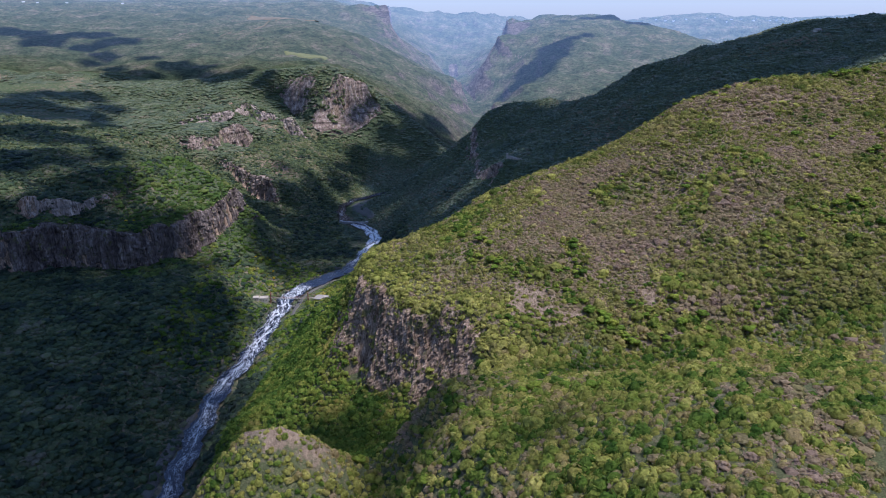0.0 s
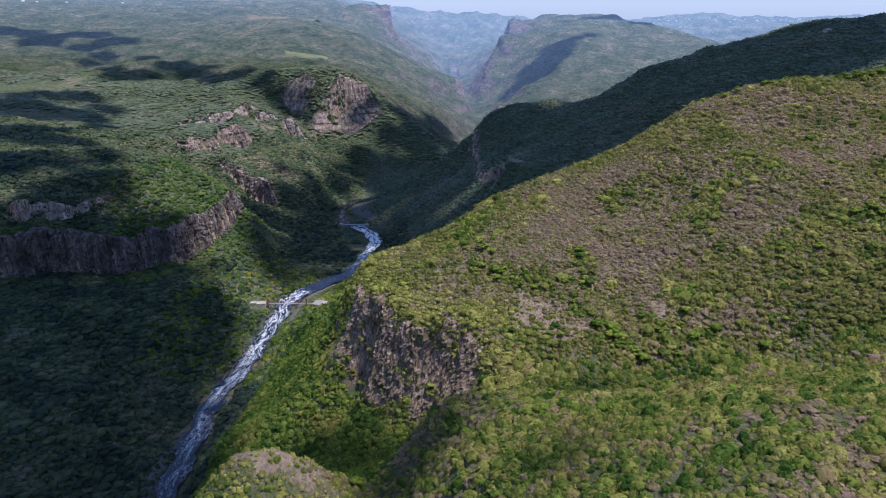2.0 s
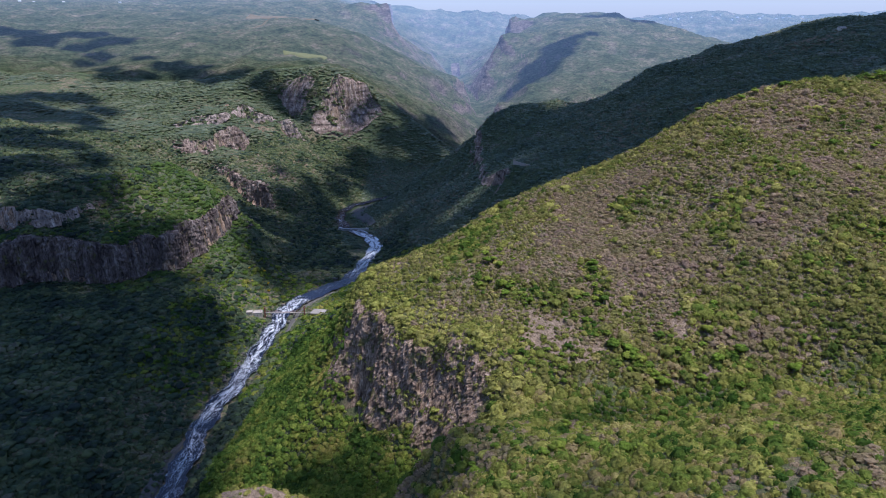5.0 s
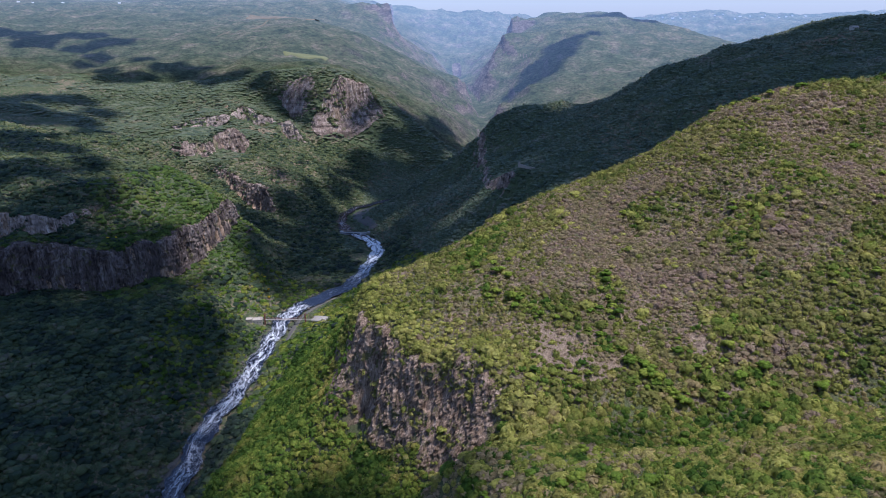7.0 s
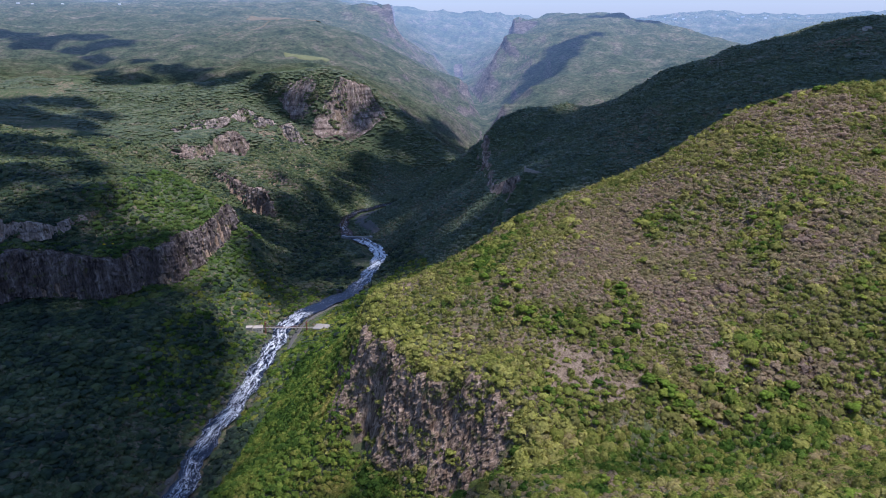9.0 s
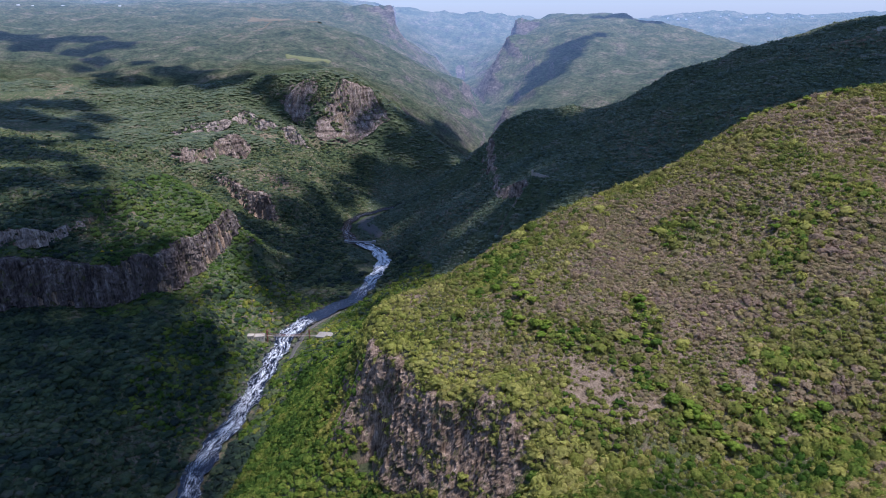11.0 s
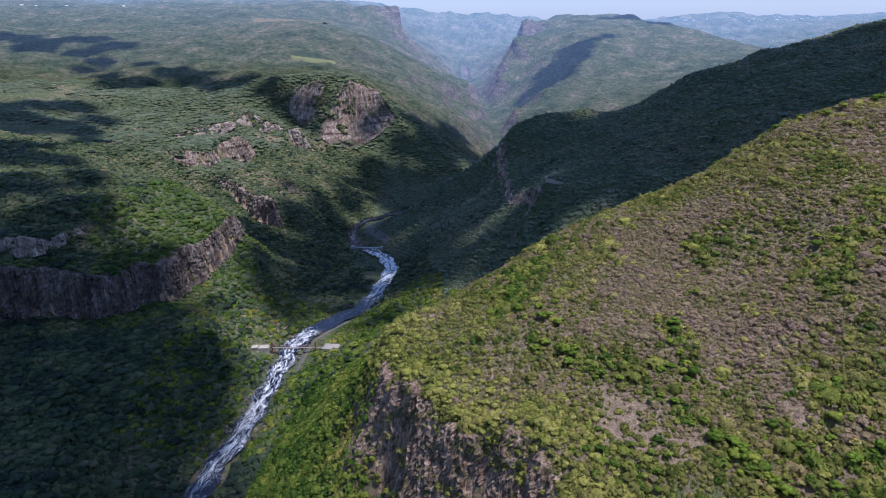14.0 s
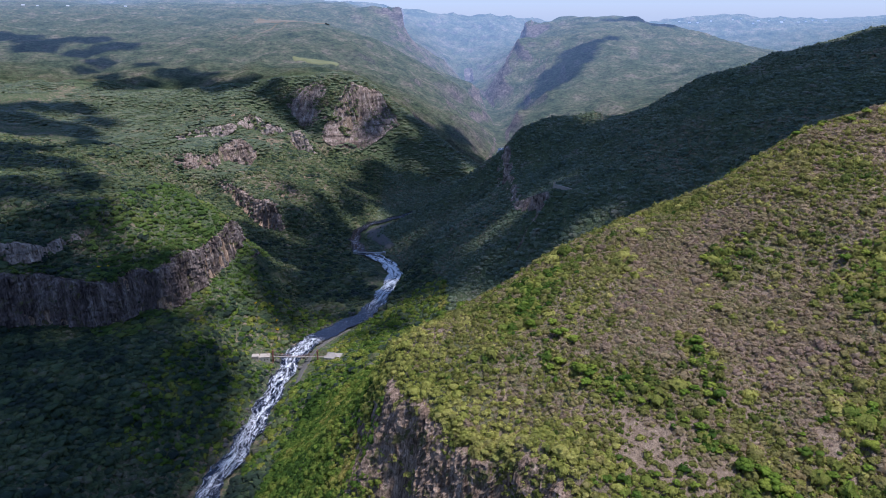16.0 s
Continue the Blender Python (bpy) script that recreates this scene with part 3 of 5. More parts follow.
# ---- foliage ----
def foliage(name, stops, patch=0.5, hazy=False, spread=0.6, single=False, waxy=0.15, thin=0.5, haze_sheen=0.0):
    m, n, l, b = nodes(name)
    b.inputs["Roughness"].default_value, b.inputs["Specular IOR Level"].default_value = (0.8 if waxy < 0.3 else 0.6), waxy
    # this sheen pales the far woods where haze would
    b.inputs["Sheen Weight"].default_value, b.inputs["Sheen Roughness"].default_value = haze_sheen, 0.4
    geo = n.new("ShaderNodeNewGeometry")
    mr = n.new("ShaderNodeMapRange")
    mr.inputs["From Min"].default_value, mr.inputs["From Max"].default_value = 0.3, 0.7
    mr.inputs["To Min"].default_value, mr.inputs["To Max"].default_value = -patch, patch
    mr.clamp = False
    l.new(fbm(n, l, 0.021, 7, 0.65), mr.inputs["Value"])
    add = n.new("ShaderNodeMath")
    one = n.new("ShaderNodeMapRange")
    one.inputs["To Min"].default_value, one.inputs["To Max"].default_value = 0.5 - spread / 2, 0.5 + spread / 2
    if single:
        own = n.new("ShaderNodeObjectInfo").outputs["Random"]
    else:
        tone = n.new("ShaderNodeAttribute")
        tone.attribute_name = "tone"
        own = tone.outputs["Fac"]
    l.new(own, one.inputs["Value"])
    l.new(one.outputs["Result"], add.inputs[0])
    l.new(mr.outputs["Result"], add.inputs[1])
    col = ramp(n, l, add.outputs[0], stops)
    fine = ramp(n, l, geo.outputs["Random Per Island"], [(0.0, 0.8), (0.5, 1.0), (1.0, 1.24)])
    coarse = ramp(n, l, fbm(n, l, 0.8, 3, 0.75), [(0.3, 0.7), (0.5, 1.05), (0.7, 1.4)])
    leaf = mix(n, l, 1.0, mix(n, l, 1.0, col, fine, "MULTIPLY"), coarse, "MULTIPLY")
    if hazy:
        haze_emission(n, l, b)
    l.new(leaf, b.inputs["Base Color"])
    if not hazy:
        bump(n, l, b, fbm(n, l, 0.8, 3, 0.75), 0.9, 1.3)
    glow = n.new("ShaderNodeBsdfTranslucent")
    l.new(leaf, glow.inputs["Color"])
    both = n.new("ShaderNodeMixShader")
    both.inputs[0].default_value = 0.0 if hazy else thin
    l.new(b.outputs[0], both.inputs[1])
    l.new(glow.outputs[0], both.inputs[2])
    l.new(both.outputs[0], n["Material Output"].inputs["Surface"])
    return m


MAT_GREEN = foliage("green_scrub_leaves", [(0.0, (0.078, 0.12, 0.021)), (0.2, (0.145, 0.168, 0.034)), (0.45, (0.212, 0.208, 0.05)), (0.75, (0.272, 0.25, 0.076)), (1.0, (0.325, 0.27, 0.112))], 0.42, False, 0.6)
MAT_LUSH = foliage("slope_tree_leaves", [(0.0, (0.042, 0.082, 0.014)), (0.3, (0.1, 0.165, 0.024)), (0.6, (0.195, 0.245, 0.037)), (0.85, (0.28, 0.285, 0.054)), (1.0, (0.35, 0.3, 0.074))], 0.55, False, 0.5)
MAT_PALE = foliage("pale_rim_leaves", [(0.0, (0.21, 0.235, 0.042)), (0.4, (0.33, 0.325, 0.072)), (0.75, (0.43, 0.39, 0.11)), (1.0, (0.46, 0.385, 0.15))], 0.45, False, 0.4)
MAT_DRY = foliage("dry_scrub_twigs", [(0.0, (0.225, 0.205, 0.078)), (0.3, (0.285, 0.232, 0.115)), (0.65, (0.335, 0.252, 0.152)), (1.0, (0.325, 0.232, 0.172))], 0.5, False, 0.7)
MAT_SHOULDER = foliage("shoulder_scrub_leaves", [(0.0, (0.052, 0.105, 0.013)), (0.22, (0.13, 0.192, 0.027)), (0.5, (0.225, 0.252, 0.045)), (0.78, (0.315, 0.288, 0.07)), (1.0, (0.35, 0.27, 0.125))], 0.5, False, 0.85)
# leaf colour greyed, blued and lightened to stand in for haze
MAT_RIDGE_HAZED = foliage("ridge_leaves_hazed", [(0.0, (0.05, 0.076, 0.04)), (0.4, (0.088, 0.118, 0.06)), (0.75, (0.135, 0.152, 0.082)), (1.0, (0.185, 0.168, 0.115))], 0.5, False, 0.4, waxy=0.4, thin=0.3, haze_sheen=0.07)
# dark leaves, blue raised a little and a sheen added for missing haze
MAT_WOODS = foliage("forest_leaves", [(0.0, (0.014, 0.026, 0.014)), (0.3, (0.03, 0.051, 0.023)), (0.6, (0.06, 0.086, 0.03)), (0.85, (0.108, 0.124, 0.043)), (1.0, (0.142, 0.13, 0.08))], 0.6, False, 0.62, waxy=0.3, thin=0.3, haze_sheen=0.03)
MAT_TERRACE_LEAVES = foliage("terrace_leaves", [(0.0, (0.048, 0.085, 0.022)), (0.4, (0.095, 0.148, 0.033)), (0.75, (0.15, 0.195, 0.046)), (1.0, (0.205, 0.215, 0.065))], 0.45)
# olive scrub, with some blue mixed into its colour in place of haze
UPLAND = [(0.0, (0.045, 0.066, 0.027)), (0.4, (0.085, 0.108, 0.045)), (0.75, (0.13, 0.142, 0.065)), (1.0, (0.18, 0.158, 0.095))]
MAT_OLIVE = foliage("olive_wood_leaves", [(0.0, (0.04, 0.062, 0.02)), (0.4, (0.085, 0.108, 0.033)), (0.75, (0.14, 0.145, 0.055)), (1.0, (0.19, 0.165, 0.09))], 0.5, False, 0.6, waxy=0.3, thin=0.3, haze_sheen=0.05)
MAT_FARWOODS = foliage("upland_leaves_hazed", UPLAND, 0.3, waxy=0.4, thin=0.3, haze_sheen=0.07)
MAT_TREE = foliage("tree_leaves", [(0.0, (0.09, 0.15, 0.02)), (0.5, (0.19, 0.265, 0.03)), (1.0, (0.31, 0.335, 0.05))], 0.15, False, 0.9, True)
MAT_GOLD = foliage("golden_blossom", [(0.0, (0.55, 0.38, 0.02)), (1.0, (0.7, 0.5, 0.03))], 0.1, False, 0.5, True)
MAT_BARK, kn, kl, kb = nodes("bark")
kl.new(ramp(kn, kl, fbm(kn, kl, 3.0, 5), [(0.3, (0.08, 0.06, 0.045)), (0.7, (0.2, 0.16, 0.12))]), kb.inputs["Base Color"])
kb.inputs["Roughness"].default_value = 0.9


def smooth_line(line, step):
    p = np.array(line, float)
    out = []
    for i in range(len(p) - 1):
        a, b, c, d = p[max(i - 1, 0)], p[i], p[i + 1], p[min(i + 2, len(p) - 1)]
        k = max(2, int(np.hypot(*(c - b)[:2]) / step))
        for t in np.arange(k) / k:
            out.append(0.5 * (2 * b + (c - a) * t + (2 * a - 5 * b + 4 * c - d) * t * t + (3 * b - a - 3 * c + d) * t ** 3))
    return np.array(out + [p[-1]])


def ball(level):
    bm = bmesh.new()
    bmesh.ops.create_icosphere(bm, subdivisions=level, radius=1)
    v = np.array([p.co for p in bm.verts])
    f = np.array([[p.index for p in q.verts] for q in bm.faces])
    bm.free()
    return v, f


def crown(seed, level, lump, tufts, cut=-0.35, size=0.14):
    """One bush or crown of unit radius, its foot at z = 0: a dome of many rounded bulges, with sprigs that stick out of it."""
    g = np.random.default_rng(seed)
    v, f = ball(level)
    f = f[(v[f][:, :, 2].mean(1) > cut)]
    used = np.unique(f)
    f = np.searchsorted(used, f)
    v = v[used]
    bulges = g.normal(size=(16 if level > 1 else 8, 3))
    bulges[:, 2] = np.abs(bulges[:, 2]) * 0.9
    bulges /= np.linalg.norm(bulges, axis=1)[:, None]
    near = (v @ bulges.T).max(1)
    r = 1 + lump * (near - 0.88) * 3.2 + g.normal(0, lump * 0.16, len(v))
    v = v * np.clip(r, 0.5, 1.3)[:, None]
    v[:, :2] *= g.uniform(0.82, 1.18, 2)
    v[:, 2] -= v[:, 2].min()
    v[:, 2] *= 1.05 / v[:, 2].max()
    pts, faces, start = [v], [f], len(v)
    top = np.flatnonzero(v[:, 2] > 0.15)
    for k in range(tufts):
        c = v[g.choice(top)] * g.uniform(0.98, 1.07)
        a, q = g.normal(size=3), g.normal(size=3)
        a, q = a / np.linalg.norm(a), q / np.linalg.norm(q)
        pts.append(np.array([c + a * size, c + q * size, c - (a + q) * size * 0.6]))
        faces.append(np.array([[start, start + 1, start + 2]]))
        start += 3
    return np.concatenate(pts), np.concatenate(faces)


def sprigs(seed, count, size, low=0.1):
    """A see-through bush of unit radius, its foot at z = 0: twigs and leaves that stand out in all directions."""
    g = np.random.default_rng(seed)
    pts = []
    for k in range(count):
        d = g.normal(size=3)
        d[2] = abs(d[2]) * 0.9 + low
        d /= np.linalg.norm(d)
        c = d * g.uniform(0.6, 1.0)
        a = d + g.normal(0, 0.7, 3)
        a /= np.linalg.norm(a)
        q = np.cross(a, g.normal(size=3))
        q /= np.linalg.norm(q)
        s = size * g.uniform(0.7, 1.4)
        pts += [c + a * s, c - a * s + q * s * 0.55, c - a * s - q * s * 0.55]
    v = np.array(pts)
    v[:, 2] = np.maximum(v[:, 2], -0.1)
    return v, np.arange(len(v)).reshape(-1, 3)


def bush(seed, level, count, size, core=0.85, cut=-0.1):
    """A bush of unit radius: a lumpy core under a shaggy shell of leaf sprays, which lie along it and lift at their tips."""
    v, f = crown(seed, level, 0.5, 0, cut)
    g = np.random.default_rng(seed + 900)
    v = v * core
    d = g.normal(size=(count, 3))
    d[:, 2] = np.abs(d[:, 2]) * 0.9 + 0.08
    d /= np.linalg.norm(d, axis=1)[:, None]
    lobes = g.normal(size=(7, 3))
    lobes[:, 2] = np.abs(lobes[:, 2])
    lobes /= np.linalg.norm(lobes, axis=1)[:, None]
    far = 0.78 + 0.34 * np.clip((d @ lobes.T).max(1), 0, 1) ** 3 + g.normal(0, 0.05, count)
    tilt = d + g.normal(0, 0.28, (count, 3))
    a = np.cross(tilt, g.normal(size=(count, 3)))
    a /= np.linalg.norm(a, axis=1)[:, None]
    q = np.cross(tilt, a)
    q /= np.linalg.norm(q, axis=1)[:, None]
    c, s = d * far[:, None] * (1, 1, 1.05), (size * g.uniform(0.65, 1.35, count))[:, None]
    w = np.stack([c + a * s, c - a * s * 0.5 + q * s * 0.8, c - a * s * 0.5 - q * s * 0.8], 1).reshape(-1, 3)
    w[:, 2] = np.maximum(w[:, 2], -0.1)
    return np.concatenate([v, w]) * g.uniform(0.82, 1.18, 3), np.concatenate([f, len(v) + np.arange(3 * count).reshape(-1, 3)])


def thicket(name, label, category, material, shapes, x, y, z, r, tall, seed, smooth=True):
    """Many bushes in one mesh of kind stuff: a shape from the list at each place."""
    g = np.random.default_rng(seed)
    pick = g.integers(0, len(shapes), len(x))
    turn = g.uniform(0, 2 * np.pi, len(x))
    verts, faces, base, tones = [], [], 0, []
    for k, (v, f) in enumerate(shapes):
        i = np.flatnonzero(pick == k)
        if not len(i):
            continue
        c, s = np.cos(turn[i])[:, None], np.sin(turn[i])[:, None]
        w = np.stack([(v[:, 0] * c - v[:, 1] * s) * r[i, None] + x[i, None], (v[:, 0] * s + v[:, 1] * c) * r[i, None] + y[i, None],
                      v[:, 2] * (r * tall)[i, None] + z[i, None]], 2)
        verts.append(w.reshape(-1, 3))
        faces.append((f[None] + base + np.arange(len(i))[:, None, None] * len(v)).reshape(-1, 3))
        base += len(i) * len(v)
        tones.append(np.repeat(g.uniform(0, 1, len(i)), len(v)))
    me = bpy.data.meshes.new(name)
    fill(me, np.concatenate(verts), np.concatenate(faces), smooth)
    me.attributes.new("tone", "FLOAT", "POINT").data.foreach_set("value", np.concatenate(tones).astype(np.float32))
    me.materials.append(material)
    return tagged(new(name, me), label, category, kind="stuff")


def scatter(x0, x1, y0, y1, spacing, seed):
    g = np.random.default_rng(seed)
    gx, gy = np.meshgrid(np.arange(x0, x1, spacing), np.arange(y0, y1, spacing))
    gx = gx + np.where(np.arange(gx.shape[0]) % 2, spacing / 2, 0)[:, None]
    x = (gx + g.uniform(-0.55, 0.55, gx.shape) * spacing).ravel()
    y = (gy + g.uniform(-0.55, 0.55, gy.shape) * spacing).ravel()
    keep = (x < 0.65 * y + 20) & (x > -0.68 * y - 60) & (along(x, y, RIVER)[0] > 15)
    return x[keep], y[keep], g


def lie(x, y):
    z = land(x, y)
    slope = np.hypot(land(x + 4, y) - z, land(x, y + 4) - z) / 4
    return z, slope


NEAR_SHAPES = [bush(100 + k, 1, 22, 0.34, 0.92) for k in range(20)]
DRY_SHAPES = [bush(180 + k, 1, 24, 0.34, 0.86) for k in range(16)]
WIDE_SHAPES = [bush(130 + k, 2, 52, 0.23, 0.88, 0.1) for k in range(14)]
TINY_SHAPES = [sprigs(150 + k, 10, 0.42) for k in range(12)]
MID_SHAPES = [bush(200 + k, 1, 4, 0.5, 0.95) for k in range(16)]
FAR_SHAPES = [crown(300 + k, 1, 0.25, 0, -0.05) for k in range(6)]


def on_rock(x, y):
    """The faces of the pale cliffs and the strip at their foot, where no wood grows."""
    bare = np.zeros(x.shape, bool)
    for key in ("second", "second_high", "white", "big", "ridge_tip"):
        line = CLIFFS[key][0]
        d, side, t = along(x, y, line)
        bare |= (d < (15 if key != "ridge_tip" else 6)) & ((side > 0) | (key == "ridge_tip")) & (np.interp(t, range(len(line)), [p[2] for p in line]) > 20)
    return bare


def near_side(x, y):
    """The hill, its shoulder and the slope under its cliff."""
    return (y < 775 - 0.02 * x) & (x > -215 + 0.1 * (y - 400))


def dryness(x, y):
    """How likely a bush is bare and grey-brown: most on the face of the hill, least on its rim, shoulder and gully."""
    face = np.exp(-(((x - 150) / 105) ** 2 + ((y - 565) / 95) ** 2))
    patch = np.exp(-(((x - 85) / 40) ** 2 + ((y - 475) / 30) ** 2))
    brow = np.exp(-(((x - 30) / 60) ** 2 + ((y - 610) / 70) ** 2))
    return np.clip(0.3 + 0.4 * face + 0.45 * patch + 0.05 * brow - 0.3 * np.exp(-(((x + 30) / 55) ** 2 + ((y - 530) / 70) ** 2)) + 0.42 * rough(x, y, 60, 61, 4) - 0.02 * (y < 420), 0.05, 0.92)


def moisture(x, y):
    """Runnels and hollows of the hill where the bushes stay fresh and green."""
    got = np.zeros_like(x)
    for line, wide in (([(24, 527), (36, 518), (53, 509), (65, 496)], 8), ([(103, 535), (107, 513), (99, 495), (91, 474), (100, 464), (112, 446), (126, 434)], 8), ([(112, 446), (126, 433), (141, 441), (167, 447), (172, 430)], 12),
                       ([(40, 447), (58, 437), (72, 439)], 10), ([(156, 486), (171, 473), (186, 465)], 10), ([(3, 575), (23, 631), (47, 668)], 16), ([(140, 602), (146, 612)], 15), ([(205, 552), (229, 569), (262, 600)], 18), ([(250, 480), (310, 510)], 20)):
        got = np.maximum(got, np.exp(-((along(x, y, line)[0] / wide) ** 2)))
    return np.clip(got * (0.75 + 1.1 * rough(x, y, 9, 95, 2)), 0, 1)


def deep(x, y, z):
    """The wooded floor and lower flanks of the canyon past its first bend."""
    return (y < 1800) & (x > -430) & (x < 250) & (z < 125)


def low_cover(x, y):
    """The shoulder's crowns are wider, so fewer stand there."""
    return np.clip((440 - y) / 60, 0, 1)


def plant():
    x, y, g = scatter(-220, 520, 180, 785, 2.75, 7)
    k = near_side(x, y)
    x, y = x[k], y[k]
    z, slope = lie(x, y)
    dry = dryness(x, y)
    keep = (slope < np.where((x < -55) | (y < 400), 2.4, 1.5)) & (g.uniform(0, 1, len(x)) > 0.12 * low_cover(x, y)) & (g.uniform(0, 1, len(x)) > 1.3 * bareness(x, y) - np.where(y < 390, 0.2, 0.56))
    d, s, t = along(x, y, CLIFFS["nose"][0])
    face = (d < 20) & (np.interp(t, range(9), [p[2] for p in CLIFFS["nose"][0]]) > 16)
    keep &= ~face | (slope < 1.2) | (g.uniform(0, 1, len(x)) < 0.16)
    x, y, z, dry = x[keep], y[keep], z[keep], dry[keep]
    big = np.clip(0.5 + rough(x, y, 45, 91, 2) * 0.9, 0, 1)
    low = np.clip((440 - y) / 60, 0, 1)
    lush = np.clip((190 - z) / 25, 0, 1) * (x < 60) * (y > 380)
    rim = np.exp(-((along(x, y, [(30, 424), (0, 466), (-48, 518), (-76, 570), (-66, 610)])[0] / 28) ** 2)) * (z > 165)
    moist = moisture(x, y) * (y > 405)
    dry = dry * (1 - 0.9 * lush) * (1 - 0.8 * moist)
    knoll = np.exp(-(((x + 98) / 42) ** 2 + ((y - 350) / 26) ** 2))
    r = np.clip(g.lognormal(0, 0.36, len(x)) * (1.45 + 0.65 * big + 0.2 * low + 0.7 * lush), 0.8, 4.4)
    r *= (1 - 0.35 * knoll) * (1 + 0.3 * moist)
    tall = g.uniform(0.85, 1.3, len(x))
    is_dry = 0.6 * g.uniform(0, 1, len(x)) + 0.4 * np.clip(0.5 + 0.55 * rough(x, y, 24, 63, 3), 0, 1) < dry
    tall[is_dry] *= 0.85
    is_pale = g.uniform(0, 1, len(x)) < 0.04 * (z > 185) + 0.03 * (y < 425) + 0.85 * rim * (1 - 0.6 * moist) + 0.45 * np.exp(-(((x + 98) / 40) ** 2 + ((y - 350) / 24) ** 2))
    is_dry &= ~is_pale
    r[is_pale] *= 1.22
    is_lush = ~is_dry & ~is_pale & (g.uniform(0, 1, len(x)) < lush)
    is_fresh = ~is_dry & ~is_pale & ~is_lush & (g.uniform(0, 1, len(x)) < 0.05 + 0.8 * moist) & (y > 425)
    for name, label, m, k in (("green_scrub", "leafy olive and bright green bushes on the sunlit hillside", MAT_GREEN, ~is_dry & ~is_lush & ~is_pale & ~is_fresh),
                              ("fresh_scrub", "fresh bright green bushes in the moist runnels of the hill", MAT_SHOULDER, is_fresh),
                              ("pale_scrub", "pale yellow-green bushes along the rim of the hill", MAT_PALE, is_pale),
                              ("slope_trees", "lush light and dark green trees below the cliff", MAT_LUSH, is_lush),
                              ("dry_scrub", "leafless grey-brown bushes on the dry hillside", MAT_DRY, is_dry)):
        for part_of, shapes in ((k & (y >= 425), DRY_SHAPES if m is MAT_DRY else NEAR_SHAPES), (k & (y < 425), DRY_SHAPES if m is MAT_DRY else WIDE_SHAPES)):
            if part_of.any():
                thicket(name, label, "scrub", MAT_SHOULDER if shapes is WIDE_SHAPES and m is MAT_GREEN else m, shapes, x[part_of], y[part_of], (z - 0.2 * r)[part_of], r[part_of], tall[part_of], 8)

    for name, label, m, seed in (("undergrowth", "low dry brush and tufts between the bushes", MAT_DRY, 57), ("low_scrub", "low olive herbs and seedlings between the bushes", MAT_GREEN, 67)):
        x, y, g = scatter(-80, 470, 395, 785, 4.6, seed)
        k = near_side(x, y)
        x, y = x[k], y[k]
        z, slope = lie(x, y)
        k = (slope < 1.5) & (g.uniform(0, 1, len(x)) > 0.65 * bareness(x, y) - 0.1)
        x, y, z = x[k], y[k], z[k]
        r = np.clip(g.lognormal(0, 0.4, len(x)) * 1.1, 0.5, 2.2)
        thicket(name, label, "scrub", m, TINY_SHAPES, x, y, z - 0.1 * r, r, g.uniform(0.6, 1.1, len(x)), seed + 1, False)

    x, y, g = scatter(-900, 900, 250, 1800, 5.0, 17)
    k = ~near_side(x, y)
    x, y = x[k], y[k]
    z, slope = lie(x, y)
    k = (slope < 1.45) & (z > -0.6) & ((y < 1420) | (x < 80)) & ((y < 1460) | deep(x, y, z)) & ~on_rock(x, y)
    x, y, z = x[k], y[k], z[k]
    r = np.clip(g.lognormal(0, 0.42, len(x)) * 3.9, 1.4, 7.2)
    tall = g.uniform(0.6, 1.0, len(x))
    d, s, t = along(x, y, CLIFFS["left_wall"][0])
    yard = ((np.hypot(x + 266, y - 923) < 17) | (np.hypot(x + 176, y - 926) < 16) | (along(x, y, [(-205, 860), (-203, 920), (-190, 975), (-165, 1020)])[0] < 8))
    r[yard] *= 0.3
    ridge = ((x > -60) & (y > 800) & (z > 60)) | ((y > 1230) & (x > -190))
    olive = ~ridge & (x < -190) & (y > 1000) & (g.uniform(0, 1, len(x)) < 0.6)
    fresh = (t < 4.5) & (d < np.where(s > 0, 30, 110)) & (g.uniform(0, 1, len(x)) < 0.85)
    bank = (x > -345) & (x < 0) & (y < 1060) & (y > 700) & (z < 95) & (g.uniform(0, 1, len(x)) < np.where(x > -215, 0.85, 0.5))
    r[bank] *= 0.85
    r[ridge] *= 0.85
    for name, label, m, k in (("canyon_woods", "dense dark green trees on the canyon slopes", MAT_WOODS, ~fresh & ~ridge & ~bank & ~olive), ("olive_woods", "olive and grey-green woods round the pale outcrops", MAT_OLIVE, olive & ~fresh & ~bank), ("slope_trees", "light and dark green trees above the river bank", MAT_LUSH, bank & ~fresh & ~ridge), ("ridge_woods", "scrub woods on the shaded ridge and valley, paled for haze", MAT_RIDGE_HAZED, ridge & ~fresh), ("terrace_woods", "bright green trees on the terrace above the cliff", MAT_TERRACE_LEAVES, fresh)):
        thicket(name, label, "woods", m, NEAR_SHAPES if m is MAT_LUSH else MID_SHAPES, x[k], y[k], (z - (0.5 if m is MAT_RIDGE_HAZED else 0.4) * r)[k], r[k], tall[k], 18)

    x, y, g = scatter(-1500, 1300, 1460, 2000, 7.2, 27)
    z, slope = lie(x, y)
    open_land = rough(x, y, 180, 51, 4)
    k = (slope < 1.3) & ~on_rock(x, y) & ~deep(x, y, z) & (open_land < 0.75) & (y < 2000) & (g.uniform(0, 1, len(x)) > 1.3 * bareness(x, y) - 0.15)
    x, y, z = x[k], y[k], z[k]
    r = np.clip(g.lognormal(0, 0.4, len(x)) * 5.8, 2.6, 11)
    tall = g.uniform(0.32, 0.5, len(x))
